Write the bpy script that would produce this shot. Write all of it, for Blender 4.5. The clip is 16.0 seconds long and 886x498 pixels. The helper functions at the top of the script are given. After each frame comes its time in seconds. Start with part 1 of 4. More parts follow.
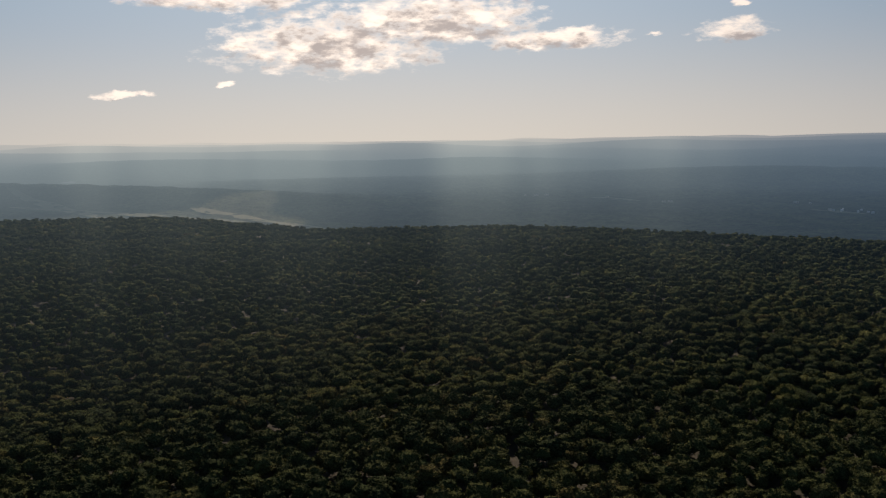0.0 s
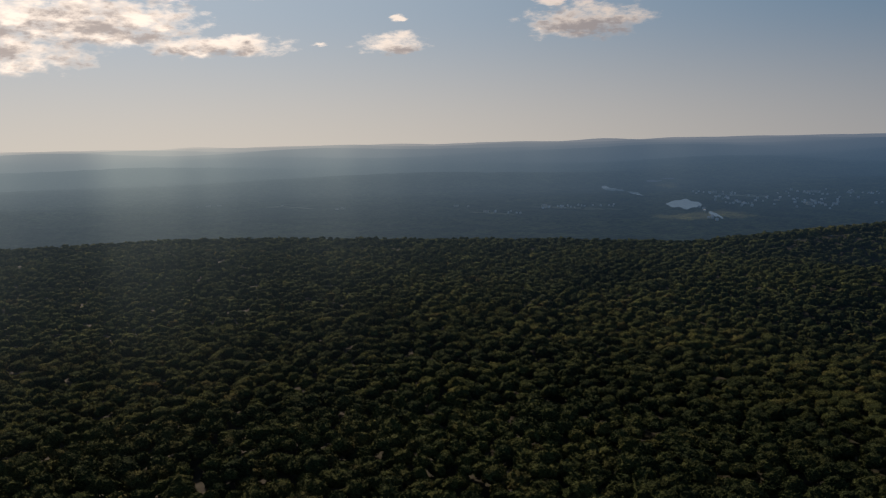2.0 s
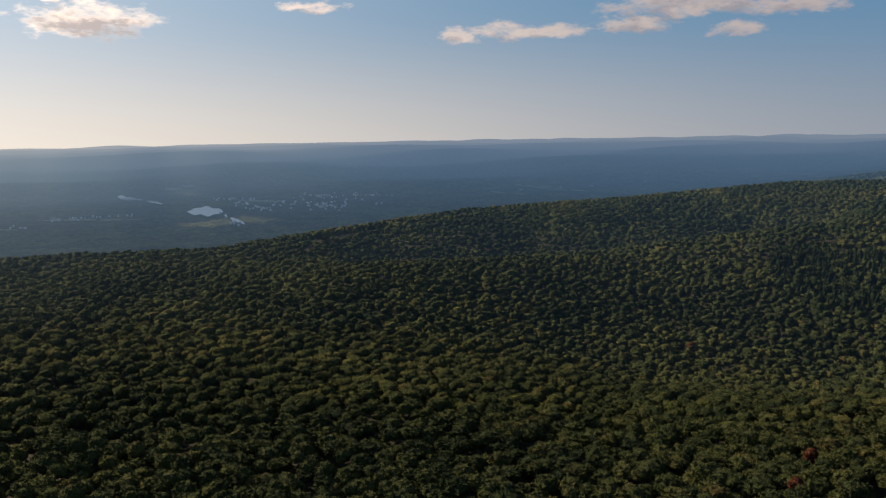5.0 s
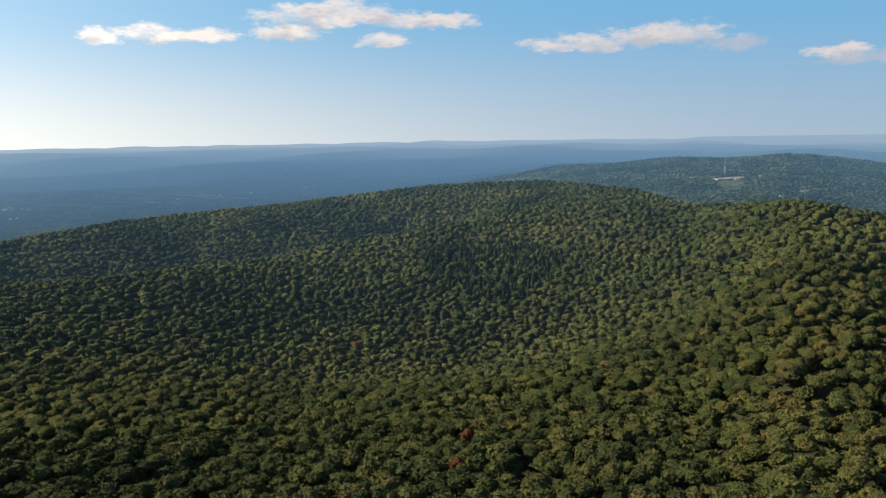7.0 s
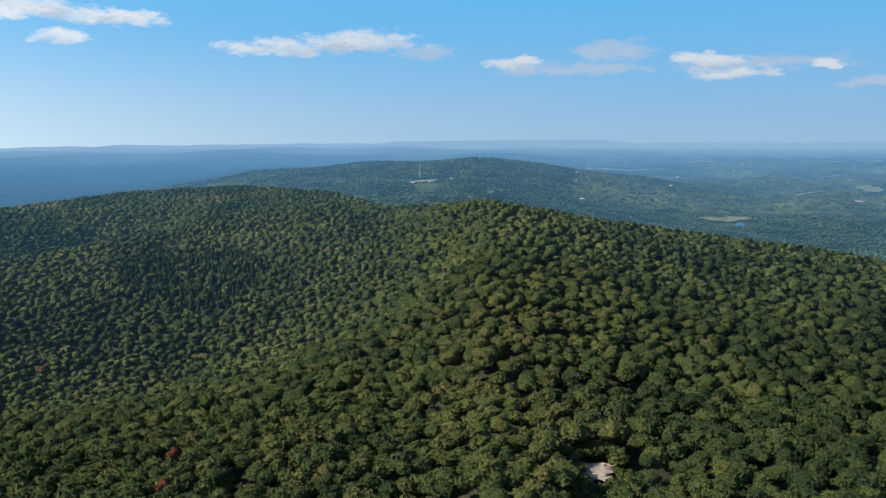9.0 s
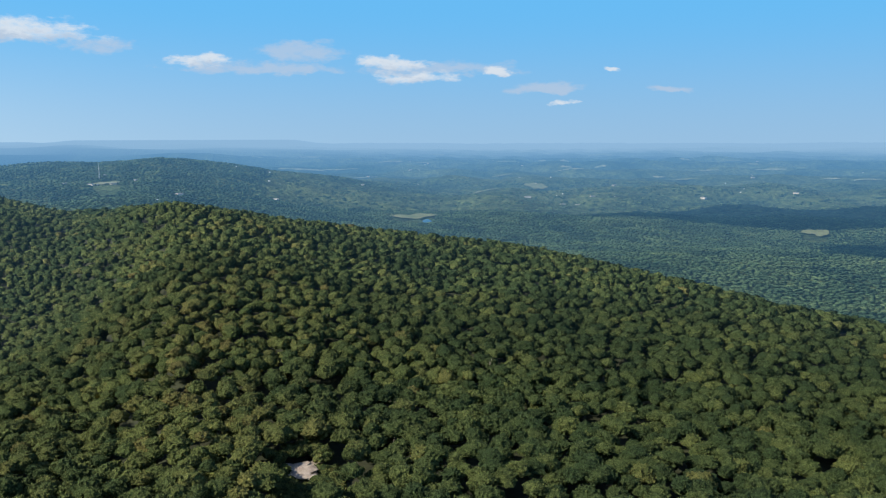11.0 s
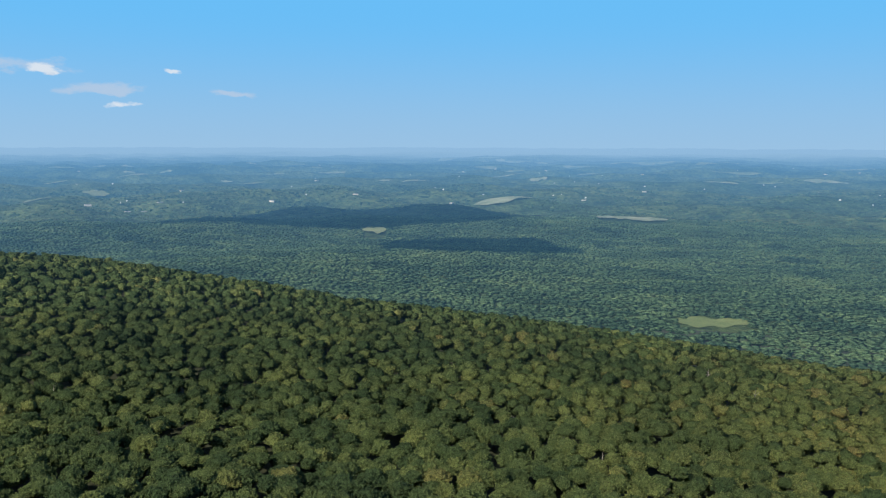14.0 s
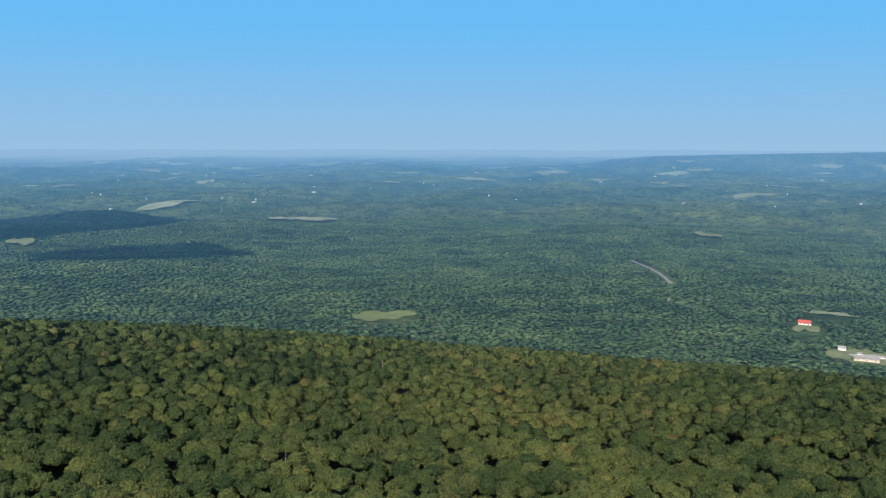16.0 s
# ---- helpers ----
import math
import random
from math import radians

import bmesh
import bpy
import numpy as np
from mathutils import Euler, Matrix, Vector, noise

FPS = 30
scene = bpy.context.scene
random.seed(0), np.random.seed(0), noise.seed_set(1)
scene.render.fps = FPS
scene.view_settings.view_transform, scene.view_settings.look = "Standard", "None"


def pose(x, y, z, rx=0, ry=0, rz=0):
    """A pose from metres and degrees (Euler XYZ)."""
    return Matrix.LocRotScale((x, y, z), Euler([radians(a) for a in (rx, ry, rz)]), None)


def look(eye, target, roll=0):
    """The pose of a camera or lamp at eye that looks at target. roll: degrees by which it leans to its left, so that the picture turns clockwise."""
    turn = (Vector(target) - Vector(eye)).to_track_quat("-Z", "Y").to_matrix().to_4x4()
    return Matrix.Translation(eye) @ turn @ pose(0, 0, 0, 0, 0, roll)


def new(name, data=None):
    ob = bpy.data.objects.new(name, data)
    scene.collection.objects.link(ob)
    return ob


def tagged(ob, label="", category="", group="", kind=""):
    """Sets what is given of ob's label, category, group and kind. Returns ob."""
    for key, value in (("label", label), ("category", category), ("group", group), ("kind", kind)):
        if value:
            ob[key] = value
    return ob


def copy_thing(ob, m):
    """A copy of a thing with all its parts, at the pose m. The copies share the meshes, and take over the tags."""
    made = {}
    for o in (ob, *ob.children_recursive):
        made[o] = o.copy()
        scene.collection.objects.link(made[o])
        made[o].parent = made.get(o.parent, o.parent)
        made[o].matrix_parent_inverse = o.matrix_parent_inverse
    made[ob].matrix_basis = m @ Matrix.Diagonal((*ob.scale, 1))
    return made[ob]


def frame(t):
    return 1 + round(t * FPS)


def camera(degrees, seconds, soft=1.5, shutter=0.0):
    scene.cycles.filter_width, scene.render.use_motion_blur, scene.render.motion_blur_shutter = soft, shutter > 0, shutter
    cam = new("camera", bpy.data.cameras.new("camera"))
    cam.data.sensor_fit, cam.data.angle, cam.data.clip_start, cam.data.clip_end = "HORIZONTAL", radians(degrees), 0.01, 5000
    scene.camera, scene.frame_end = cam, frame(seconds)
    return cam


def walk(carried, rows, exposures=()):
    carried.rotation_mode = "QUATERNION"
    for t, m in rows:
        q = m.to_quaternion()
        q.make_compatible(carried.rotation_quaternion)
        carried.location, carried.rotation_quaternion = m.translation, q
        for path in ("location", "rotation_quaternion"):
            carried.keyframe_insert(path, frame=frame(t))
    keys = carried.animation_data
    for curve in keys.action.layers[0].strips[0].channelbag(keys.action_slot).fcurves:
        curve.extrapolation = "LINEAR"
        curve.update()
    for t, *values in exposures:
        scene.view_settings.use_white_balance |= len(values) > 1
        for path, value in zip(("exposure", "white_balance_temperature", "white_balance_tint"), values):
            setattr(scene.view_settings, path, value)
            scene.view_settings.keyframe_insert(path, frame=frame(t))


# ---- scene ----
EYE_Z = 115.0
cam = camera(54.9, 16.0, soft=1.2)
# seconds, rise, yaw, pitch, roll
PATH = [
    (0, -1.3, 0.00, -7.82, -0.98),
    (0.5, -0.6, -3.25, -7.77, -0.98),
    (1, -0.25, -9.28, -7.71, -0.95),
    (1.5, 0, -15.22, -7.65, -1.00),
    (2, 0, -21.65, -7.61, -1.04),
    (2.5, 0, -26.28, -7.60, -0.95),
    (3, 0, -29.51, -7.59, -0.85),
    (3.5, 0, -35.53, -7.59, -0.81),
    (4, 0, -40.23, -7.63, -0.75),
    (4.5, 0, -46.79, -7.61, -0.75),
    (5, 0, -53.09, -7.59, -0.66),
    (7.5, 0, -80.68, -7.36, -0.75),
    (8, 0, -85.54, -7.31, -0.66),
    (8.5, 0, -90.38, -7.33, -0.59),
    (9, 0, -95.41, -7.35, -0.58),
    (9.5, 0, -100.93, -7.40, -0.54),
    (10, 0, -106.34, -7.46, -0.38),
    (12.5, 0, -128.78, -7.32, -0.06),
    (13, 0, -133.52, -7.26, -0.00),
    (13.5, 0, -138.72, -7.21, 0.09),
    (14, 0, -144.15, -7.17, 0.16),
    (14.5, 0, -149.50, -7.15, 0.07),
    (15, 0, -154.84, -7.11, 0.09),
    (15.5, 0, -160.36, -7.08, 0.08),
    (16, 0, -166.03, -7.05, 0.08),
]
# seconds, stops, kelvin, tint
STOPS = [(0.0, -1.15, 7850, 28), (1.0, -1.2, 7850, 28), (2.0, -1.28, 7900, 28), (3.0, -1.05, 8000, 28), (3.5, -0.99, 8050, 28), (4.0, -0.8, 8150, 29), (5.0, -0.49, 8350, 29), (7.5, 0.40, 7900, 18), (9.0, 0.38, 6700, 11), (10.0, 0.40, 6600, 10), (12.5, 0.50, 6650, 10), (16.0, 0.46, 6600, 10)]
walk(cam, [(t, pose(0, 0, EYE_Z + up, 90 + p, 0, yaw) @ pose(0, 0, 0, 0, 0, roll)) for t, up, yaw, p, roll in PATH], STOPS)

# ---- sky and sun ----
SUN_AZ, SUN_EL = -4.0, 37.0
SKY_STRENGTH = 0.085
SUN_DIR = Vector((math.sin(radians(SUN_AZ)) * math.cos(radians(SUN_EL)), math.cos(radians(SUN_AZ)) * math.cos(radians(SUN_EL)), math.sin(radians(SUN_EL))))
# the air near the horizon and ten degrees up, towards the sun and away from it
LOW_SUNWARD, LOW_AWAY = (1.30, 1.46, 1.38), (0.235, 0.385, 0.55)
HIGH_SUNWARD, HIGH_AWAY = (0.80, 1.21, 1.52), (0.10, 0.365, 0.67)
LIT_SUNWARD, LIT_AWAY = (2.5, 2.6, 2.4), (0.50, 0.56, 0.63)
WISP_SUNWARD, WISP_AWAY = (1.2, 1.25, 1.35), (0.38, 0.44, 0.54)
GREY_SUNWARD, GREY_AWAY = (0.95, 1.0, 1.0), (0.35, 0.43, 0.54)
GLOW = (1.9, 2.06, 1.9)


def math_node(n, l, op, a, b=0.0, c=None):
    m = n.new("ShaderNodeMath")
    m.operation = op
    for sock, v in zip(m.inputs, (a, b) if c is None else (a, b, c)):
        if isinstance(v, (int, float)):
            sock.default_value = v
        else:
            l.new(v, sock)
    return m.outputs[0]


def mix_rgb(n, l, kind, fac, a, b):
    m = n.new("ShaderNodeMix")
    m.data_type, m.blend_type = "RGBA", kind
    for sock, v in ((m.inputs[0], fac), (m.inputs[6], a), (m.inputs[7], b)):
        if isinstance(v, (int, float)):
            sock.default_value = v
        elif isinstance(v, tuple):
            sock.default_value = (*v, 1)
        else:
            l.new(v, sock)
    return m.outputs[2]


def soft_step(n, l, value, lo, hi):
    m = n.new("ShaderNodeMapRange")
    m.interpolation_type = "SMOOTHSTEP"
    m.inputs["From Min"].default_value, m.inputs["From Max"].default_value = lo, hi
    l.new(value, m.inputs["Value"])
    return m.outputs[0]


# clouds: bearing, height above level, half width, half height, all in degrees
CLOUDS = [(-14.0, 8.6, 6.0, 1.1), (-7.0, 5.9, 7.5, 2.5), (-1.0, 7.4, 8.0, 2.2), (7.2, 5.9, 5.0, 0.85), (2.0, 9.6, 10.0, 1.3)]
CLOUDS += [(-20.2, 2.65, 1.7, 0.3), (-13.2, 5.5, 1.1, 0.35), (-13.7, 3.3, 0.6, 0.25), (18.4, 6.05, 2.5, 0.75), (13.6, 6.0, 0.7, 0.25), (19.0, 7.6, 0.7, 0.3)]
CLOUDS += [(31.2, 7.25, 4.3, 1.5), (28.5, 8.6, 1.5, 0.5), (44.8, 8.3, 2.3, 0.45), (54.2, 6.45, 1.4, 0.7), (58.6, 6.7, 4.0, 0.75), (65.4, 6.95, 3.4, 0.8)]
CLOUDS += [(68.5, 8.1, 5.2, 1.1), (75.0, 7.6, 3.6, 0.75), (71.8, 6.4, 1.7, 0.6), (84.5, 6.0, 4.0, 0.75), (90.0, 6.35, 4.6, 0.95)]
CLOUDS += [(100.3, 4.95, 2.2, 0.5), (112.5, 4.9, 2.6, 0.55), (113.9, 3.95, 2.8, 0.6), (119.2, 4.2, 0.95, 0.38), (123.8, 2.2, 1.0, 0.28), (127.0, 4.4, 0.6, 0.24)]
WISPS = [(106.4, 5.6, 3.0, 0.8), (104.0, 4.5, 5.5, 0.5), (115.5, 4.5, 5.0, 0.6), (122.7, 3.2, 2.3, 0.45), (130.5, 3.1, 1.5, 0.3), (94.0, 5.6, 2.0, 0.6)]


def cover_group(name, clouds):
    """How deep inside a cloud a direction lies: 1 in its midst, 0 at its rim."""
    tree = bpy.data.node_groups.new(name, "ShaderNodeTree")
    for label, way in (("bearing", "INPUT"), ("height", "INPUT"), ("depth", "OUTPUT")):
        tree.interface.new_socket(label, in_out=way, socket_type="NodeSocketFloat")
    n, l = tree.nodes, tree.links
    inn, out = n.new("NodeGroupInput"), n.new("NodeGroupOutput")
    least = 4.0
    for az, el, w, h in clouds:
        dx = math_node(n, l, "MULTIPLY_ADD", inn.outputs[0], 1 / w, -az / w)
        dy = math_node(n, l, "MULTIPLY_ADD", inn.outputs[1], 1 / h, -el / h + 0.2)
        dy = math_node(n, l, "MAXIMUM", dy, math_node(n, l, "MULTIPLY", dy, -1.5))
        d = math_node(n, l, "MULTIPLY_ADD", dx, dx, math_node(n, l, "MULTIPLY", dy, dy))
        least = math_node(n, l, "MINIMUM", d, least)
    l.new(math_node(n, l, "SUBTRACT", 1.0, least), out.inputs[0])
    return tree


def sky_node(nodes):
    sky = nodes.new("ShaderNodeTexSky")
    sky.sky_type, sky.sun_disc = "NISHITA", False
    sky.sun_elevation, sky.sun_rotation = radians(SUN_EL), radians(SUN_AZ)
    sky.altitude, sky.air_density, sky.dust_density, sky.ozone_density = 300, 1.0, 0.6, 3.0
    return sky


def build_sky():
    world = bpy.data.worlds.new("sky")
    scene.world = world
    world.use_nodes = True
    n, l = world.node_tree.nodes, world.node_tree.links
    way = n.new("ShaderNodeTexCoord").outputs["Generated"]
    xyz = n.new("ShaderNodeSeparateXYZ")
    l.new(way, xyz.inputs[0])
    az = math_node(n, l, "MULTIPLY", math_node(n, l, "ARCTAN2", xyz.outputs[0], xyz.outputs[1]), 57.2958)
    el = math_node(n, l, "MULTIPLY", math_node(n, l, "ARCSINE", xyz.outputs[2]), 57.2958)
    flat = n.new("ShaderNodeVectorMath")
    flat.operation = "MULTIPLY"
    flat.inputs[1].default_value = (1, 1, 0)
    l.new(way, flat.inputs[0])
    unit = n.new("ShaderNodeVectorMath")
    unit.operation = "NORMALIZE"
    l.new(flat.outputs[0], unit.inputs[0])
    dot = n.new("ShaderNodeVectorMath")
    dot.operation = "DOT_PRODUCT"
    dot.inputs[1].default_value = (math.sin(radians(SUN_AZ)), math.cos(radians(SUN_AZ)), 0)
    l.new(unit.outputs[0], dot.inputs[0])
    near_sun = math_node(n, l, "POWER", math_node(n, l, "MULTIPLY_ADD", dot.outputs["Value"], 0.5, 0.5), 3.6)
    nearer = math_node(n, l, "POWER", near_sun, 1.8)
    low = mix_rgb(n, l, "MIX", near_sun, LOW_AWAY, LOW_SUNWARD)
    high = mix_rgb(n, l, "MIX", nearer, HIGH_AWAY, HIGH_SUNWARD)
    band = mix_rgb(n, l, "MIX", math_node(n, l, "POWER", soft_step(n, l, el, -2.5, 9.0), 1.1), low, high)
    whole = mix_rgb(n, l, "MULTIPLY", 1.0, sky_node(n).outputs[0], (SKY_STRENGTH * 0.9, SKY_STRENGTH, SKY_STRENGTH * 1.1))
    colour = mix_rgb(n, l, "MIX", soft_step(n, l, el, 10.0, 24.0), band, whole)
    glow = n.new("ShaderNodeVectorMath")
    glow.operation = "DOT_PRODUCT"
    glow.inputs[1].default_value = SUN_DIR
    l.new(way, glow.inputs[0])
    halo = math_node(n, l, "POWER", math_node(n, l, "MAXIMUM", glow.outputs["Value"], 0.0), 34.0)
    colour = mix_rgb(n, l, "ADD", halo, colour, GLOW)
    # clouds, their rims broken up by noise
    place_of = n.new("ShaderNodeCombineXYZ")
    l.new(math_node(n, l, "MULTIPLY", az, 0.42), place_of.inputs[0])
    l.new(el, place_of.inputs[1])

    def ripple(scale, detail, rough, shift):
        t = n.new("ShaderNodeTexNoise")
        t.inputs["Scale"].default_value, t.inputs["Detail"].default_value, t.inputs["Roughness"].default_value = scale, detail, rough
        v = n.new("ShaderNodeVectorMath")
        v.operation = "ADD"
        v.inputs[1].default_value = (shift, shift * 2, shift * 3)
        l.new(place_of.outputs[0], v.inputs[0])
        l.new(v.outputs[0], t.inputs["Vector"])
        return t.outputs[0]

    rough = ripple(1.7, 7.0, 0.62, 3.0)
    bent_az = math_node(n, l, "ADD", az, math_node(n, l, "MULTIPLY_ADD", ripple(0.9, 4.0, 0.6, 11.0), 3.2, -1.6))
    bent_el = math_node(n, l, "ADD", el, math_node(n, l, "MULTIPLY_ADD", ripple(0.9, 4.0, 0.6, 23.0), 1.3, -0.65))
    puff = math_node(n, l, "MULTIPLY_ADD", rough, 3.4, -1.8)
    cover, thin = cover_group("cloud_cover", CLOUDS), cover_group("wisp_cover", WISPS)

    def depth(group, up):
        g = n.new("ShaderNodeGroup")
        g.node_tree = group
        l.new(bent_az, g.inputs[0])
        l.new(math_node(n, l, "ADD", bent_el, up), g.inputs[1])
        return math_node(n, l, "ADD", g.outputs[0], puff)

    here, above, wisp = depth(cover, 0.0), depth(cover, 0.45), depth(thin, 0.0)
    shade = math_node(n, l, "MULTIPLY", soft_step(n, l, above, -0.1, 0.9), soft_step(n, l, ripple(1.1, 5.0, 0.6, 41.0), 0.36, 0.60))
    lit = mix_rgb(n, l, "MIX", nearer, LIT_AWAY, LIT_SUNWARD)
    grey = mix_rgb(n, l, "MIX", nearer, GREY_AWAY, GREY_SUNWARD)
    body = mix_rgb(n, l, "MIX", shade, lit, grey)
    body = mix_rgb(n, l, "ADD", halo, body, GLOW)
    colour = mix_rgb(n, l, "MIX", math_node(n, l, "MULTIPLY", soft_step(n, l, wisp, -0.5, 1.0), 0.6), colour, mix_rgb(n, l, "MIX", nearer, WISP_AWAY, WISP_SUNWARD))
    colour = mix_rgb(n, l, "MIX", math_node(n, l, "MULTIPLY", soft_step(n, l, here, -0.3, 0.95), 0.95), colour, body)
    l.new(colour, n["Background"].inputs[0])
    n["Background"].inputs[1].default_value = 1.0


build_sky()

sun = new("sun", bpy.data.lights.new("sun", "SUN"))
sun.data.energy, sun.data.angle, sun.data.color = 4.2, radians(0.53), (1.0, 0.90, 0.76)
sun.matrix_world = look(SUN_DIR * 100, (0, 0, 0))


# ---- materials ----
def material(name, rough=0.7, metal=0.0, spec=0.3):
    mat = bpy.data.materials.new(name)
    mat.use_nodes = True
    n, l = mat.node_tree.nodes, mat.node_tree.links
    b = n["Principled BSDF"]
    b.inputs["Roughness"].default_value, b.inputs["Metallic"].default_value = rough, metal
    b.inputs["Specular IOR Level"].default_value = spec
    return mat, n, l, b


def ramp(n, stops):
    r = n.new("ShaderNodeValToRGB")
    e = r.color_ramp.elements
    while len(e) < len(stops):
        e.new(0.5)
    for el, (p, c) in zip(e, stops):
        el.position, el.color = p, (*c, 1)
    return r


def noise_node(n, l, scale, detail=4.0, rough=0.55):
    co = n.new("ShaderNodeNewGeometry")
    t = n.new("ShaderNodeTexNoise")
    t.inputs["Scale"].default_value, t.inputs["Detail"].default_value, t.inputs["Roughness"].default_value = scale, detail, rough
    l.new(co.outputs["Position"], t.inputs["Vector"])
    return t


# haze painted as surface emission: start, reach, brightest bearing, colours
HAZE_START, HAZE_REACH = 340.0, 6000.0
HAZE_AZ, HAZE_SUNWARD, HAZE_AWAY = -13.0, (0.57, 0.87, 0.98), (0.086, 0.245, 0.455)
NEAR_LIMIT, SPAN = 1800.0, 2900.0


def haze_emission(mat):
    """Paints haze by mixing emission into the surface with distance, more of it towards the sun."""
    n, l = mat.node_tree.nodes, mat.node_tree.links
    out = n["Material Output"]
    surface = out.inputs["Surface"].links[0].from_socket

    def vec(op, a, b=None):
        v = n.new("ShaderNodeVectorMath")
        v.operation = op
        l.new(a, v.inputs[0])
        if b is not None:
            v.inputs[1].default_value = b
        return v.outputs["Value" if op in ("LENGTH", "DOT_PRODUCT") else "Vector"]

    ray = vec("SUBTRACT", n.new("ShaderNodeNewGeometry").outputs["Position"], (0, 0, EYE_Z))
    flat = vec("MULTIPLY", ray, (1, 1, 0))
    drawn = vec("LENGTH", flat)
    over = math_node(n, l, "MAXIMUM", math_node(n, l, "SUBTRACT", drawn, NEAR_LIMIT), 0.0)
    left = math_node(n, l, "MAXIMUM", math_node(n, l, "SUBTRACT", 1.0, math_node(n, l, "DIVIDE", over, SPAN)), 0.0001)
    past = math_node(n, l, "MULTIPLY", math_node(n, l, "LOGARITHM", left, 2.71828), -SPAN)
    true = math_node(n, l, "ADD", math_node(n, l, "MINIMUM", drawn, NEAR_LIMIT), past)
    depth = math_node(n, l, "DIVIDE", math_node(n, l, "MAXIMUM", math_node(n, l, "SUBTRACT", true, HAZE_START), 0.0), HAZE_REACH)
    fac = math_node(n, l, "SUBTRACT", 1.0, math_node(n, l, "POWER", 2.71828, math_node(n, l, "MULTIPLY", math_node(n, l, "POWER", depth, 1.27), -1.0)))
    toward = vec("DOT_PRODUCT", vec("NORMALIZE", flat), (math.sin(radians(HAZE_AZ)), math.cos(radians(HAZE_AZ)), 0))
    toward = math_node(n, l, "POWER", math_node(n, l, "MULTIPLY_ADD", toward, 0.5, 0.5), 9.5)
    # noise over the bearing streaks the emission to imitate sunbeams
    beam_noise = n.new("ShaderNodeTexNoise")
    beam_noise.noise_dimensions = "1D"
    beam_noise.inputs["Scale"].default_value, beam_noise.inputs["Detail"].default_value = 1.0, 2.0
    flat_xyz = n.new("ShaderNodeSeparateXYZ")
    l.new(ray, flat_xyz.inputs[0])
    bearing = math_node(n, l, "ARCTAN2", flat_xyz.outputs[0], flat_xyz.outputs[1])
    l.new(math_node(n, l, "MULTIPLY", bearing, 6.0), beam_noise.inputs["W"])
    toward = math_node(n, l, "MULTIPLY", toward, math_node(n, l, "MULTIPLY_ADD", beam_noise.outputs[0], 1.5, 0.25))
    # emission dimmed in the nearer valley, imitating cloud shade on the haze
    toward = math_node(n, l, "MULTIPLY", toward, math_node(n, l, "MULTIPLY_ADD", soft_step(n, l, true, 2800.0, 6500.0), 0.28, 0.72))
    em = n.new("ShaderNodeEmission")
    # low towards the sun even near surfaces get some of the painted haze
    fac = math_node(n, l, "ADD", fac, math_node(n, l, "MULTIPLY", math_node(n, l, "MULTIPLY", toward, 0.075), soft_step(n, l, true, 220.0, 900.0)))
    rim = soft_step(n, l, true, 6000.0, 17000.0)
    near_haze, far_haze = mix_rgb(n, l, "MIX", toward, HAZE_AWAY, HAZE_SUNWARD), mix_rgb(n, l, "MIX", toward, LOW_AWAY, LOW_SUNWARD)
    l.new(mix_rgb(n, l, "MIX", math_node(n, l, "MULTIPLY", rim, 0.75), near_haze, far_haze), em.inputs["Color"])
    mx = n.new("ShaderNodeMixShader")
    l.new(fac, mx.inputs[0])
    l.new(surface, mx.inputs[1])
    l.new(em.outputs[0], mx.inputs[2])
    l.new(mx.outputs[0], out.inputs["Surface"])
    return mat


LEAF_RELIEF = 0.9


def leaf_material(name, stops, far=False, gloss=0.04, fine=2.1, coarse=0.75, relief=LEAF_RELIEF):
    mat, n, l, b = material(name, 0.9, 0.0, gloss)
    at = n.new("ShaderNodeAttribute")
    at.attribute_name = "tint"
    r = ramp(n, stops)
    l.new(at.outputs["Fac"], r.inputs[0])
    patch = noise_node(n, l, 0.012, 3.0)
    grain = noise_node(n, l, fine, 3.0, 0.7)
    tuft = noise_node(n, l, coarse, 3.0, 0.65)
    col = mix_rgb(n, l, "MULTIPLY", 1.0, r.outputs[0], ramp_of(n, l, patch.outputs[0], 0.35, 0.65, (0.78, 0.80, 0.80), (1.18, 1.12, 1.0)))
    col = mix_rgb(n, l, "MULTIPLY", 1.0, col, ramp_of(n, l, grain.outputs[0], 0.38, 0.62, (0.52, 0.55, 0.55), (1.56, 1.50, 1.42)))
    col = mix_rgb(n, l, "MULTIPLY", 1.0, col, ramp_of(n, l, tuft.outputs[0], 0.36, 0.64, (0.74, 0.76, 0.77), (1.28, 1.26, 1.2)))
    l.new(col, b.inputs["Base Color"])
    bp = n.new("ShaderNodeBump")
    bp.inputs["Distance"].default_value = relief
    l.new(math_node(n, l, "MULTIPLY_ADD", tuft.outputs[0], 2.2, grain.outputs[0]), bp.inputs["Height"])
    l.new(bp.outputs[0], b.inputs["Normal"])
    tr = n.new("ShaderNodeBsdfTranslucent")
    l.new(mix_rgb(n, l, "MULTIPLY", 1.0, col, (1.45, 1.05, 0.42)), tr.inputs["Color"])
    mx = n.new("ShaderNodeMixShader")
    mx.inputs[0].default_value = 0.11
    l.new(b.outputs[0], mx.inputs[1])
    l.new(tr.outputs[0], mx.inputs[2])
    l.new(mx.outputs[0], n["Material Output"].inputs["Surface"])
    return haze_emission(mat) if far else mat


def ramp_of(n, l, value, lo, hi, a, b):
    r = ramp(n, [(lo, a), (hi, b)])
    l.new(value, r.inputs[0])
    return r.outputs[0]


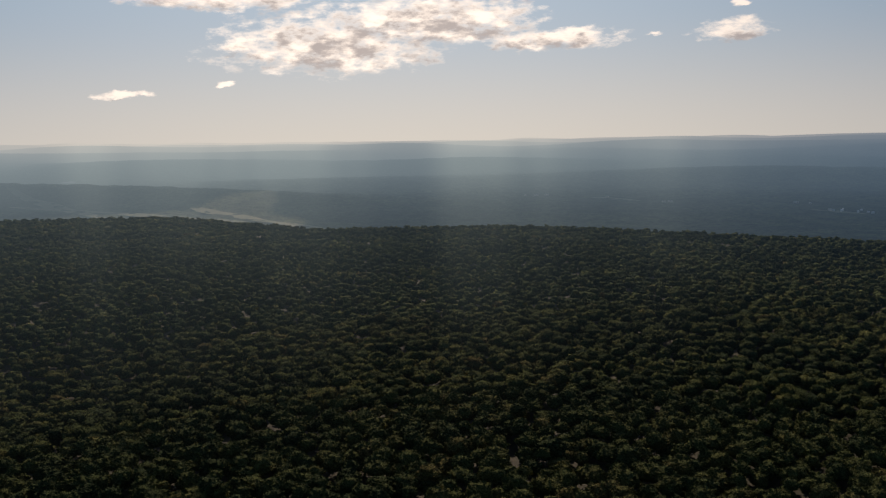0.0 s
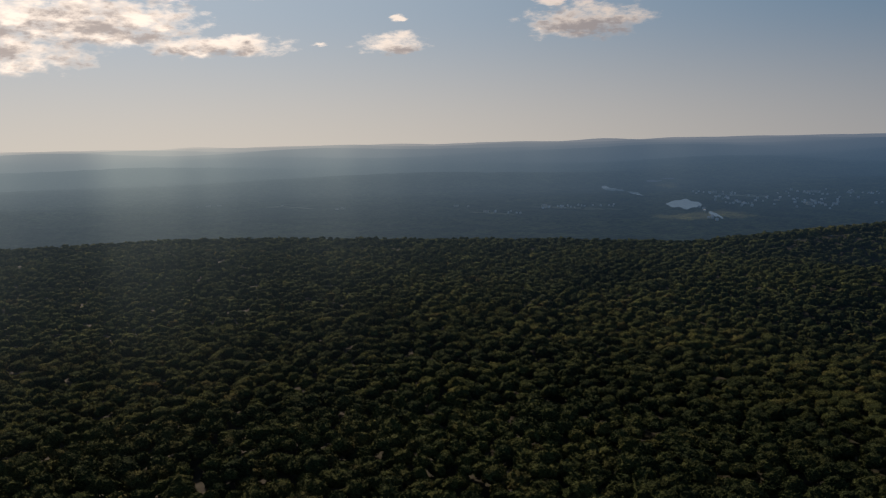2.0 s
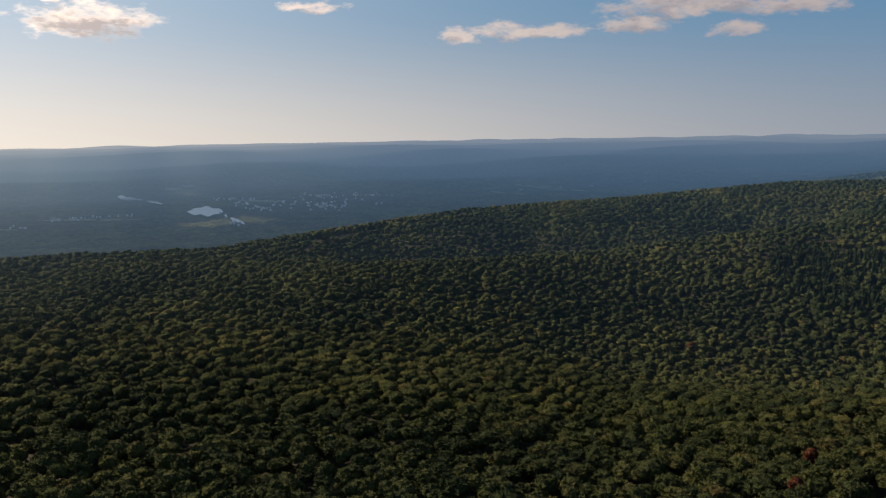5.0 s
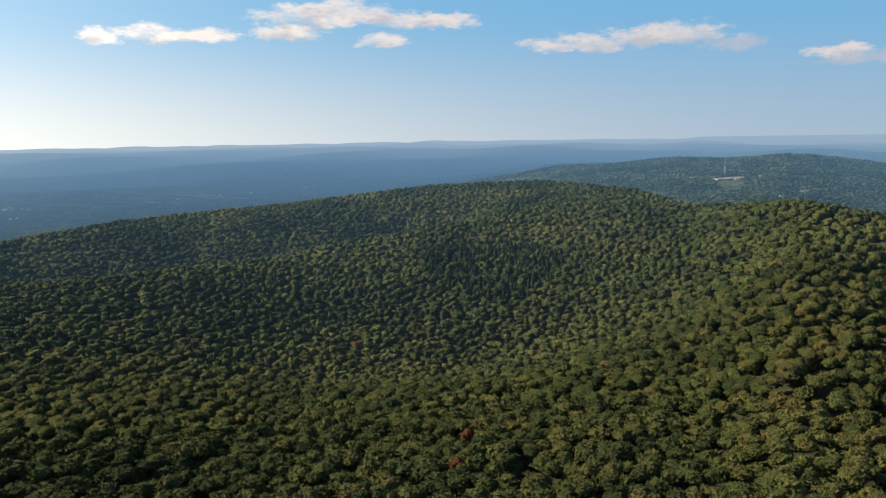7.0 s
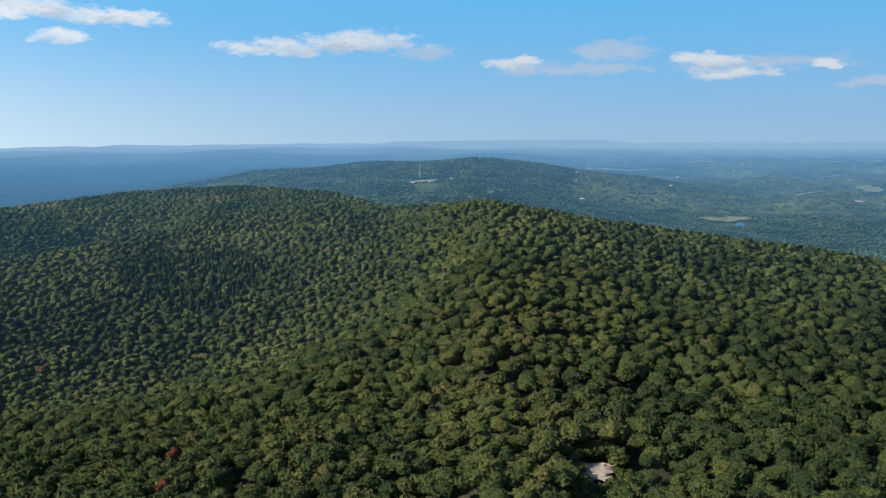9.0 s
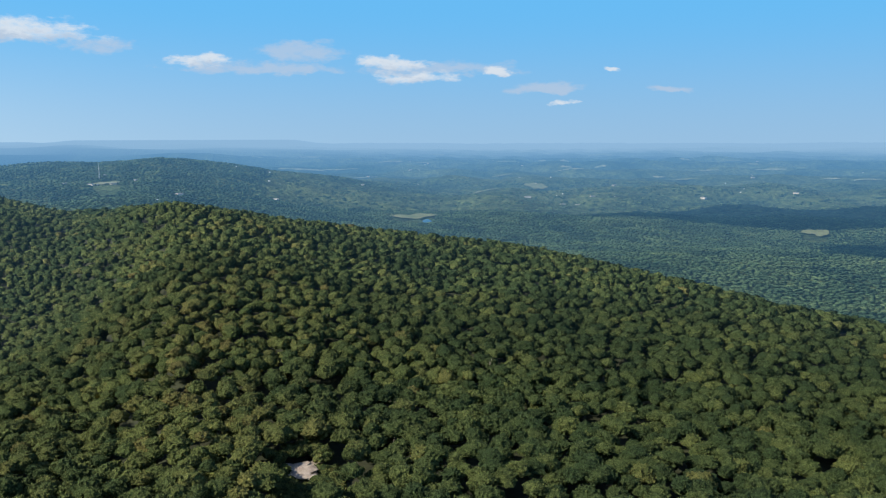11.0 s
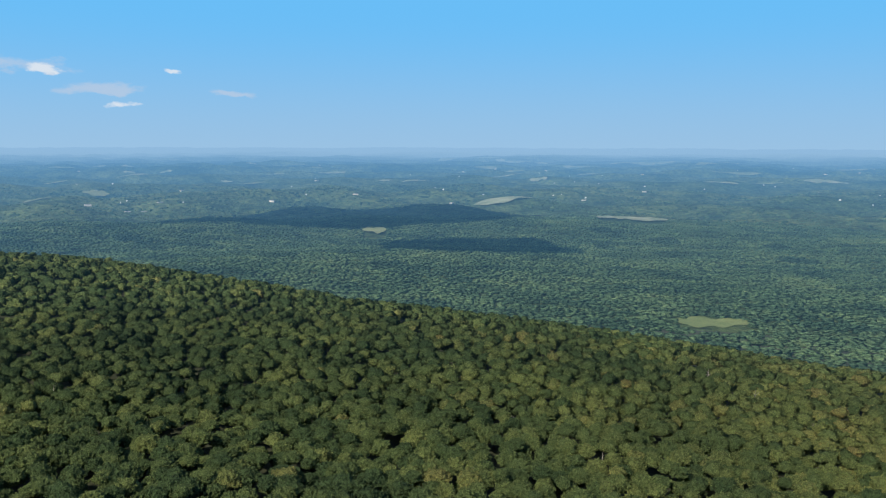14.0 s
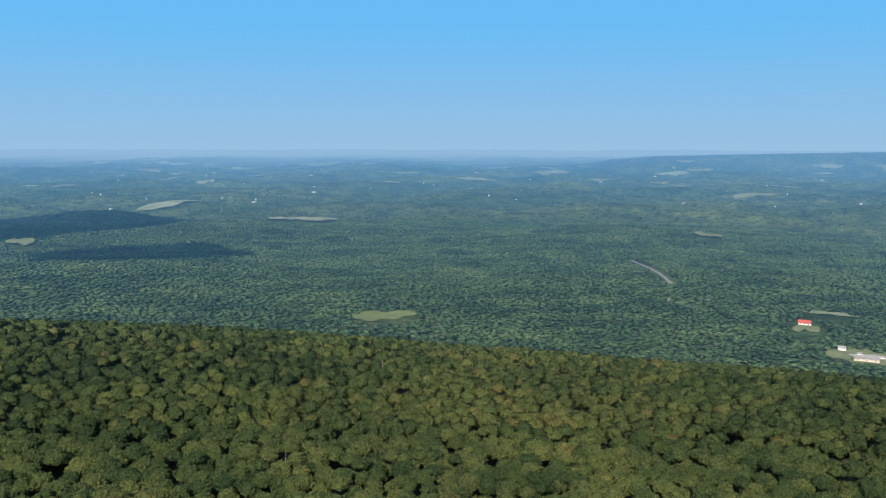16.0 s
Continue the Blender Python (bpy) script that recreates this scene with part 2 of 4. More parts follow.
LEAF_STOPS = [(0, (0.040, 0.068, 0.034)), (0.35, (0.078, 0.111, 0.047)), (0.62, (0.112, 0.141, 0.056)), (0.82, (0.141, 0.154, 0.062)), (0.93, (0.136, 0.102, 0.050)), (1, (0.165, 0.066, 0.048))]
# bluer than LEAF_STOPS: part of the lowland haze is in these leaf colours
HAZY_LOW_STOPS = [(0.0, (0.040, 0.076, 0.050)), (0.3, (0.064, 0.112, 0.064)), (0.8, (0.094, 0.146, 0.079)), (1.0, (0.114, 0.160, 0.084))]
# far=True puts the emissive haze into every leaf material, the near one too
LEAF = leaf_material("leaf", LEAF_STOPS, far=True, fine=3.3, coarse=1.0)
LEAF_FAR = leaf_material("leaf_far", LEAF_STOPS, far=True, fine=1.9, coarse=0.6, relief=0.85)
LEAF_LOW = leaf_material("leaf_lowland", HAZY_LOW_STOPS, far=True, fine=0.8, coarse=0.25, relief=0.35)
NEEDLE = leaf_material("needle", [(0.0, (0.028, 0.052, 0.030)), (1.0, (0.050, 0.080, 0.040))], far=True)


def plain(name, a, b_col, scale, rough=0.8, far=False, bump=0.0, spec=0.3):
    mat, n, l, b = material(name, rough, 0.0, spec)
    big, small = noise_node(n, l, scale, 4.0), noise_node(n, l, scale * 9, 4.0)
    col = ramp_of(n, l, big.outputs[0], 0.35, 0.65, a, b_col)
    col = mix_rgb(n, l, "MULTIPLY", 1.0, col, ramp_of(n, l, small.outputs[0], 0.3, 0.7, (0.78, 0.78, 0.78), (1.2, 1.2, 1.2)))
    l.new(col, b.inputs["Base Color"])
    if bump:
        bp = n.new("ShaderNodeBump")
        bp.inputs["Distance"].default_value = bump
        l.new(small.outputs[0], bp.inputs["Height"])
        l.new(bp.outputs[0], b.inputs["Normal"])
    return haze_emission(mat) if far else mat


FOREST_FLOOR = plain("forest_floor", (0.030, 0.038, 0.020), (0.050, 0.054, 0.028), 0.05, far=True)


def woods_from_afar():
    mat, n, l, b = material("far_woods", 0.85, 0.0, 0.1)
    wide, mid, fine = noise_node(n, l, 0.0022, 3.0), noise_node(n, l, 0.012, 4.0), noise_node(n, l, 0.055, 3.0, 0.7)
    col = ramp_of(n, l, wide.outputs[0], 0.38, 0.62, (0.040, 0.066, 0.030), (0.082, 0.108, 0.042))
    col = mix_rgb(n, l, "MULTIPLY", 1.0, col, ramp_of(n, l, mid.outputs[0], 0.36, 0.64, (0.62, 0.66, 0.66), (1.35, 1.3, 1.2)))
    col = mix_rgb(n, l, "MULTIPLY", 1.0, col, ramp_of(n, l, fine.outputs[0], 0.36, 0.64, (0.55, 0.58, 0.6), (1.45, 1.42, 1.35)))
    l.new(col, b.inputs["Base Color"])
    bp = n.new("ShaderNodeBump")
    bp.inputs["Distance"].default_value = 9.0
    l.new(fine.outputs[0], bp.inputs["Height"])
    l.new(bp.outputs[0], b.inputs["Normal"])
    return haze_emission(mat)


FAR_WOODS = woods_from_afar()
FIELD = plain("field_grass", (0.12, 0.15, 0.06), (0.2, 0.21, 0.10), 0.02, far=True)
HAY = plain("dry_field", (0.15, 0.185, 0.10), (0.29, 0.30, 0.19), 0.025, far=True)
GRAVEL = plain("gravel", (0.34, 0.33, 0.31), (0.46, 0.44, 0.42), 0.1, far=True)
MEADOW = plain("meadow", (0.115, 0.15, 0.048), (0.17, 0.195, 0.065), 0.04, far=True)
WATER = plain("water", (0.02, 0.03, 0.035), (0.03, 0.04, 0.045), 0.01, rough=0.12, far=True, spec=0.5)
ROCK = plain("rock", (0.30, 0.25, 0.21), (0.50, 0.43, 0.36), 0.45, bump=0.15)
BARK = plain("bark", (0.09, 0.075, 0.06), (0.15, 0.13, 0.11), 0.8, bump=0.03)
DEAD_BARK = plain("dead_bark", (0.19, 0.17, 0.145), (0.29, 0.26, 0.23), 0.8)

# ---- the lie of the land ----
# the mountain's edge all round: bearing, its distance, how far it lies below level
BEARING = [-60, -28, -18, -8, 5, 20, 38, 45, 55, 65, 75, 82, 88, 92, 98.2, 103.5, 110.8, 122, 138, 152, 167, 180, 196, 260, 300]
EDGE_R = [1300, 1200, 1100, 950, 900, 850, 850, 950, 1150, 1300, 1400, 1400, 1180, 1020, 760, 740, 700, 640, 520, 480, 450, 430, 430, 700, 1300]
EDGE_DIP = [4.8, 4.9, 5.2, 6.5, 6.5, 7.1, 7.3, 6.3, 4.9, 4.2, 3.1, 2.85, 3.4, 4.5, 4.1, 5.05, 6.1, 7.5, 11.0, 12.9, 14.8, 15.6, 15.4, 9.0, 4.8]
CANOPY = 11.0
# the skyline of the long ridge beyond: bearing, how far it lies below level
RIDGE_AZ = [70, 74, 77.6, 83, 90, 94, 97.5, 99.5, 102, 107, 115, 125]
RIDGE_DIP = [4.2, 3.5, 2.84, 1.93, 1.53, 1.38, 1.15, 1.35, 1.62, 2.3, 3.5, 4.5]


def step(a, b, x):
    u = np.clip((x - a) / (b - a), 0, 1)
    return u * u * (3 - 2 * u)


def waves(x, y, size, seed):
    """A smooth, irregular swell of about -1 to 1."""
    rng, out = np.random.RandomState(seed), 0.0
    for k in range(7):
        a, f, ph = rng.uniform(0, 6.28), rng.uniform(0.6, 1.7), rng.uniform(0, 6.28)
        out = out + np.sin((x * np.cos(a) + y * np.sin(a)) * f * 6.28 / size + ph)
    return out / 3.2


def edge_of(az):
    az = (np.asarray(az, float) + 60) % 360 - 60
    return np.interp(az, BEARING, EDGE_R), np.tan(np.radians(np.interp(az, BEARING, EDGE_DIP)))


def height(az, r):
    """The ground's height at a bearing (degrees, clockwise from ahead) and a distance."""
    az = (np.asarray(az, float) + 60) % 360 - 60
    r = np.asarray(r, float)
    x, y = r * np.sin(np.radians(az)), r * np.cos(np.radians(az))
    rb, dip = edge_of(az)
    zb = EYE_Z - rb * dip - CANOPY
    u = np.clip(r / rb, 0, 1)
    z = 2 + (zb - 2) * u ** 1.3
    inside = step(1.0, 0.75, u)
    z = z + inside * step(150, 400, r) * 4.0 * waves(x, y, 420, 3)
    # the bowl below the knoll, the hollow with the pond, and the spine up to the knoll
    for b, d, wide, deep in ((77, 570, 190, -46), (68, 820, 220, -16), (-25, 430, 120, -22), (60, 600, 150, -8), (112, 480, 90, -8), (20, 520, 130, 5)):
        z = z + inside * deep * np.exp(-((x - d * math.sin(radians(b))) ** 2 + (y - d * math.cos(radians(b))) ** 2) / wide ** 2)
    side = r * np.sin(np.radians(az - 99.5))
    z = z + 28 * np.exp(-(side / 95) ** 2) * step(290, 520, r) * step(1.0, 0.8, u) * (np.cos(np.radians(az - 99.5)) > 0)
    # a nearer shoulder with a hollow behind it, below the far crest
    brow = np.interp(az, [45, 53, 68, 76], [680, 700, 850, 880])
    z = z + step(42, 50, az) * step(81, 74, az) * (7 * np.exp(-((r - brow) / 90) ** 2) - 28 * np.exp(-((r - brow - 190) / 105) ** 2))
    # beyond the edge: river valley on one side, lowland on the other
    south = step(88, 120, az) * step(300, 240, az)
    far_rise = 155 * step(4300, 13000, r) + 34 * waves(x, y, 2600, 5) * step(3600, 6000, r)
    sunk = np.interp(az, [-60, -28, -15, 0, 22, 40, 60, 75], [40, 60, 150, 190, 170, 100, 45, 0])
    valley = -170 + far_rise - sunk * step(8500, 26000, r)
    low = -110 + 14 * waves(x, y, 1100, 8) * step(900, 1800, r) + 12 * waves(x, y, 620, 18) * step(1800, 3000, r) + 18 * waves(x, y, 3400, 9) * step(2500, 6500, r)
    base = valley + (low - valley) * south
    strip_r = 285 / np.tan(np.radians(np.interp(az, [-28, -8, 10, 35, 50], [4.1, 6.3, 6.6, 6.6, 7.0])))
    top = EYE_Z - (strip_r + 900) * np.tan(np.radians(np.interp(az, [-28, -19, -10, -3, 12, 28, 40], [2.6, 3.15, 3.9, 4.5, 4.95, 5.4, 5.9])))
    base = base + np.maximum(top - base, 0) * np.exp(-((r - strip_r - 900) / 430) ** 2) * step(60, 30, az) * step(-60, -45, az)
    # the saddle behind the knoll and the long ridge that rises beyond it
    across = r * np.sin(np.radians(az - 94))
    saddle = -48 + 9 * waves(x, y, 700, 12)
    base = base + np.maximum(saddle - base, 0) * np.exp(-(across / np.where(across < 0, 700.0, 520.0)) ** 2) * step(900, 1500, r) * step(5200, 3900, r) * (np.abs(az - 94) < 60)
    crest_r = np.interp(az, [70, 84, 97, 110, 128], [3900, 3500, 3300, 3500, 4200])
    crest = EYE_Z - crest_r * np.tan(np.radians(np.interp(az, RIDGE_AZ, RIDGE_DIP))) - 8 + 5 * waves(x, y, 420, 13)
    base = base + np.maximum(crest - base, 0) * np.exp(-((r - crest_r) / np.where(r < crest_r, 950.0, 700.0)) ** 2) * step(64, 72, az) * step(132, 118, az)
    # a low ridge on the far side of the lowland
    rim = EYE_Z - 9000 * np.tan(np.radians(np.interp(az, [174, 177, 180, 186, 192, 200], [1.7, 1.05, 0.8, 0.65, 0.5, 0.45])))
    base = base + np.maximum(rim - base, 0) * np.exp(-((r - 9000) / 1300) ** 2) * step(173, 177, az) * step(230, 205, az)
    base = base + np.maximum(EYE_Z - 0.0022 * r - base, 0) * step(91.2, 92.6, az) * step(107.8, 105.6, az) * step(15000, 20000, r)
    fall = np.where(south > 0.5, 260.0, 420.0)
    return np.where(r > rb, base + (zb - base) * np.exp(-((r - rb) / fall) ** 2), z)


def shrink(r):
    """Far country is drawn in towards the eye along its lines of sight, so that the horizon stands 4.7 km away."""
    r = np.asarray(r, float)
    return np.where(r < NEAR_LIMIT, r, NEAR_LIMIT + SPAN * (1 - np.exp(-(np.maximum(r, NEAR_LIMIT) - NEAR_LIMIT) / SPAN)))


def place(az, r, up=0.0):
    """World places and the scale there for bearings and true distances."""
    k = shrink(r) / np.asarray(r, float)
    z = EYE_Z + (height(az, r) + up - EYE_Z) * k
    a = np.radians(az)
    return np.stack([r * k * np.sin(a), r * k * np.cos(a), z + 0 * a], -1), k


def raw_mesh(name, co, faces, mat, smooth=False, tint=None):
    """faces: an integer array, all of one size."""
    me = bpy.data.meshes.new(name)
    co, faces = np.asarray(co, np.float32), np.asarray(faces, np.int32)
    m, k = faces.shape
    me.vertices.add(len(co))
    me.vertices.foreach_set("co", co.ravel())
    me.loops.add(m * k)
    me.loops.foreach_set("vertex_index", faces.ravel())
    me.polygons.add(m)
    me.polygons.foreach_set("loop_start", np.arange(0, m * k, k, dtype=np.int32))
    me.polygons.foreach_set("loop_total", np.full(m, k, np.int32))
    me.polygons.foreach_set("use_smooth", np.full(m, smooth))
    if tint is not None:
        me.attributes.new("tint", "FLOAT", "POINT").data.foreach_set("value", np.asarray(tint, np.float32))
    me.materials.append(mat)
    me.update(calc_edges=True)
    me.validate()
    return me


def grid_faces(rows, cols, closed=False):
    a = np.arange(rows * cols).reshape(rows, cols)
    b = np.roll(a, -1, 1) if closed else None
    if closed:
        return np.stack([a[:-1], b[:-1], b[1:], a[1:]], -1).reshape(-1, 4)
    return np.stack([a[:-1, :-1], a[:-1, 1:], a[1:, 1:], a[1:, :-1]], -1).reshape(-1, 4)


def land(name, radii, az, mat, closed, rough=0.0, up=0.0):
    rr, aa = np.meshgrid(radii, az, indexing="ij")
    p, k = place(aa, rr, up)
    if rough:
        rng = np.random.RandomState(11)
        p[..., 2] += rough * k * rng.uniform(-1, 1, rr.shape) * step(2300, 2800, rr) * step(14000, 6000, rr)
    me = raw_mesh(name, p.reshape(-1, 3), grid_faces(len(radii), len(az), closed)[:, ::-1], mat, True)
    return new(name, me)


GROUND_SPLIT = 1050.0
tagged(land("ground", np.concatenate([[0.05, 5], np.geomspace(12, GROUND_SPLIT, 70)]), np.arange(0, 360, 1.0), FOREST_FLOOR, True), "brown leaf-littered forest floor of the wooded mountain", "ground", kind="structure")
tagged(land("backdrop", np.concatenate([np.linspace(GROUND_SPLIT, 3000, 80), np.geomspace(3020, 30000, 180)]), np.concatenate([np.arange(-33, 200, 0.5), np.arange(200, 327, 4.0)]), FAR_WOODS, True, rough=5.0), "hazy blue-green wooded lowland and river valley reaching the horizon", "landscape", kind="structure")

# ---- open land of the lowland: bearing, dip below level, half width and half depth in degrees of view, crop ----
FIELDS = [(148.3, 3.82, 2.1, 0.08, "hay"), (155.4, 5.0, 1.0, 0.10, "hay"), (157.4, 5.06, 1.6, 0.10, "hay"), (122.0, 3.3, 0.8, 0.10, "grass"), (106.5, 2.1, 1.6, 0.08, "hay"), (110.6, 2.7, 0.8, 0.07, "hay"), (118.7, 3.6, 0.8, 0.1, "grass")]
FIELDS += [(113.8, 5.35, 1.6, 0.1, "grass"), (94.3, 2.86, 0.8, 0.09, "hay"), (145.2, 2.1, 0.5, 0.08, "hay"), (150.5, 2.5, 0.6, 0.08, "hay"), (148.6, 1.35, 3.0, 0.04, "hay"), (157.6, 1.4, 2.5, 0.05, "hay")]
FIELDS += [(163.0, 1.95, 1.5, 0.06, "grass"), (168.3, 2.4, 1.3, 0.08, "hay"), (172.4, 1.95, 2.0, 0.06, "grass"), (181.0, 1.9, 1.1, 0.08, "hay"), (186.4, 3.2, 1.6, 0.10, "grass"), (183.4, 5.9, 0.9, 0.08, "grass")]
FIELDS += [(137.0, 2.1, 0.7, 0.06, "hay"), (139.5, 6.0, 0.8, 0.1, "grass"), (131.5, 2.8, 0.9, 0.06, "grass"), (190.8, 10.35, 1.7, 0.10, "hay"), (134.0, 1.6, 1.4, 0.05, "grass"), (189.5, 11.4, 0.8, 0.22, "grass")]
g = np.random.RandomState(14)
FIELDS += [(g.uniform(100, 194), g.uniform(0.9, 2.7), g.uniform(0.3, 1.3), g.uniform(0.02, 0.055), "hay" if g.uniform() < 0.5 else "grass") for _ in range(54)]
SIGHT_R = np.geomspace(700, 29000, 1600)


SEEN = {}


def sight(az, dip):
    """The distance at which a line of sight that far below level meets the ground."""
    key = round(az, 3)
    if key not in SEEN:
        down = np.degrees(np.arctan2(EYE_Z - height(np.full(SIGHT_R.shape, az), SIGHT_R), SIGHT_R))
        down = np.where(SIGHT_R > edge_of(az)[0] + 60, down, 90.0)
        SEEN[key] = np.minimum.accumulate(down)
    i = np.searchsorted(-SEEN[key], -dip)
    return float(SIGHT_R[min(i, len(SIGHT_R) - 1)])


# ---- trees ----
rng = np.random.RandomState(5)


def leafy_crown(seed, sides, rings, tufts, size, lobes=9):
    """A crown of swelling leaf masses, about 1 wide to each side, with tufts of leaves standing off it. Corners, triangles."""
    g = np.random.RandomState(seed)
    mid, wide = [np.array((0.0, 0.0, 0.22))], [0.66]
    for k in range(lobes):
        a, up = 2.4 * k + g.uniform(-0.5, 0.5), g.uniform(-0.25, 0.75)
        flat = math.sqrt(1 - up * up) * g.uniform(0.42, 0.66)
        mid.append(np.array((flat * math.cos(a), flat * math.sin(a), 0.62 * up)))
        wide.append(g.uniform(0.26, 0.44))

    def reach(d):
        """How far the leaf masses reach from the middle along a direction."""
        far = 0.45
        for c, w in zip(mid, wide):
            along = float(d @ c)
            inside = along * along - float(c @ c) + w * w
            if inside > 0:
                far = max(far, along + math.sqrt(inside))
        return far

    def way(a, up):
        flat = math.sqrt(max(1 - up * up, 0))
        return np.array((flat * math.cos(a), flat * math.sin(a), up))

    top = way(0, 1.0)
    co, tri = [top * reach(top)], []
    for i, up in enumerate(np.sin(np.linspace(1.15 if rings > 3 else 0.85, -0.55, rings))):
        for k in range(sides):
            d = way(6.283 * (k + 0.5 * (i % 2) + g.uniform(-0.16, 0.16)) / sides, up)
            co.append(d * reach(d) * g.uniform(0.95, 1.04))
    for k in range(sides):
        tri.append((0, 1 + k, 1 + (k + 1) % sides))
        for i in range(rings - 1):
            a, b = 1 + i * sides + k, 1 + i * sides + (k + 1) % sides
            if i % 2:
                tri += [(a, a + sides, b + sides), (a, b + sides, b)]
            else:
                tri += [(a, a + sides, b), (b, a + sides, b + sides)]
    for k in range(tufts):
        d = way(g.uniform(0, 6.283), g.uniform(-0.25, 1.0))
        p = d * reach(d)
        nrm = d + g.normal(size=3) * 0.28
        nrm /= np.linalg.norm(nrm)
        t = np.cross(nrm, g.normal(size=3))
        t /= np.linalg.norm(t)
        b = np.cross(nrm, t)
        s = size * g.uniform(0.6, 1.35)
        base = len(co)
        co += [p + nrm * s * g.uniform(0.55, 1.0)] + [p - nrm * s * 0.4 + (t * math.cos(q) + b * math.sin(q)) * s * g.uniform(0.8, 1.25) for q in (0.0, 2.09, 4.19)]
        tri += [(base, base + 1, base + 2), (base, base + 2, base + 3), (base, base + 3, base + 1)]
    return np.array(co), np.array(tri)


def dome_crown(seed, sides):
    g = np.random.RandomState(seed)
    co = [(g.uniform(-0.15, 0.15), g.uniform(-0.15, 0.15), 0.85)]
    for lvl, w in ((0.42, 0.72), (-0.35, 0.98)):
        for j in range(sides):
            a = 6.283 * (j + lvl + g.uniform(-0.2, 0.2)) / sides
            q = w * g.uniform(0.8, 1.15)
            co.append((q * math.cos(a), q * math.sin(a), lvl + g.uniform(-0.16, 0.16)))
    tri = []
    for j in range(sides):
        a, b = 1 + j, 1 + (j + 1) % sides
        tri += [(0, a, b), (a, a + sides, b), (b, a + sides, b + sides)]
    return np.array(co), np.array(tri)


def needle_crown(seed, tiers=6):
    g = np.random.RandomState(seed)
    co, tri = [], []
    for k in range(tiers):
        z0 = -0.9 + 1.9 * k / tiers
        w = 0.62 * (1 - k / tiers) + 0.08
        base = len(co)
        co.append((0, 0, z0 + 0.75 - 0.2 * k / tiers))
        for j in range(7):
            a = 6.283 * (j + 0.5 * k) / 7
            q = w * g.uniform(0.75, 1.2) * (1.0 if j % 2 else 0.7)
            co.append((q * math.cos(a), q * math.sin(a), z0 + g.uniform(-0.06, 0.06)))
        tri += [(base, base + 1 + j, base + 1 + (j + 1) % 7) for j in range(7)]
    return np.array(co), np.array(tri)


def jittered(r0, r1, az0, az1, gap, seed):
    """Tree places in a sector, on a shaken grid: bearings, distances."""
    g = np.random.RandomState(seed)
    n = int(r1 / gap / 0.9) + 2
    i, j = np.meshgrid(np.arange(-n, n + 1), np.arange(-n, n + 1))
    x = (i + 0.5 * (j % 2)).ravel() * gap + g.uniform(-0.42, 0.42, i.size) * gap
    y = j.ravel() * gap * 0.9 + g.uniform(-0.42, 0.42, i.size) * gap
    r, az = np.hypot(x, y), np.degrees(np.arctan2(x, y))
    az = (az + 60) % 360 - 60
    ok = (r > r0) & (r < r1) & (az > az0) & (az < az1)
    return az[ok], r[ok]


# the rock ledge, where a line of sight 21.8 degrees below level meets the ground
NEAR_R = np.linspace(180, 400, 441)
LEDGE_R = float(NEAR_R[np.argmin(np.abs(np.degrees(np.arctan2(EYE_Z - height(np.full(441, 106.3), NEAR_R), NEAR_R)) - 21.8))])


def near_sight(az, dip, up=9.0):
    """The distance at which a line of sight that far below level meets the tree tops of the mountain."""
    rr = np.linspace(200, 900, 1401)
    down = np.degrees(np.arctan2(EYE_Z - height(np.full(rr.shape, az), rr) - up, rr))
    return float(rr[np.argmin(np.abs(down - dip))])


LEDGE = np.array((math.sin(radians(106.3)), math.cos(radians(106.3)))) * LEDGE_R
POND_AZ = -25.2
POND_R = near_sight(POND_AZ, 10.7, 0.0)
# open ground among the trees: bearing, distance, half width across, half depth along the line of sight
OPENINGS = [(106.2, LEDGE_R - 14, 11, 25), (POND_AZ, POND_R - 22, 6, 36), (104.6, 262, 5, 6), (108.8, 322, 9, 5), (103.2, 372, 7, 4)]

for d in (6, 11):
    x, y = LEDGE + d * np.array((math.sin(radians(SUN_AZ)), math.cos(radians(SUN_AZ))))
    OPENINGS.append((math.degrees(math.atan2(x, y)), math.hypot(x, y), 4.8, 4.8))


def open_ground(az, r, spots):
    hit = np.zeros(len(az), bool)
    for b, d, w, h in spots:
        across = r * np.sin(np.radians(az - b))
        hit |= ((across / w) ** 2 + ((r - d) / h) ** 2 < 1) & (np.cos(np.radians(az - b)) > 0)
    return hit


def tints(az, r, g):
    x, y = r * np.sin(np.radians(az)), r * np.cos(np.radians(az))
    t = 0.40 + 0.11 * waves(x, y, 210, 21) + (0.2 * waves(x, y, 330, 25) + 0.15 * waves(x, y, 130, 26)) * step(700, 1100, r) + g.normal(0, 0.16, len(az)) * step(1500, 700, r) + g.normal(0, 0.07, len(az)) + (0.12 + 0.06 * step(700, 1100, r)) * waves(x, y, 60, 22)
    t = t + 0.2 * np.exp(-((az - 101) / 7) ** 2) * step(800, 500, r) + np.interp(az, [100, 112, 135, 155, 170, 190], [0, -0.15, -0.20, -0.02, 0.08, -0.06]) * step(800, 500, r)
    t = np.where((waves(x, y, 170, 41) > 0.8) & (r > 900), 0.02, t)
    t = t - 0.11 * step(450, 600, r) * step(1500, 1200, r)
    odd = g.uniform(size=len(az))
    t = np.where(odd > 0.992, g.uniform(0.80, 0.88, len(az)), np.clip(t, 0.0, 0.86))
    return t


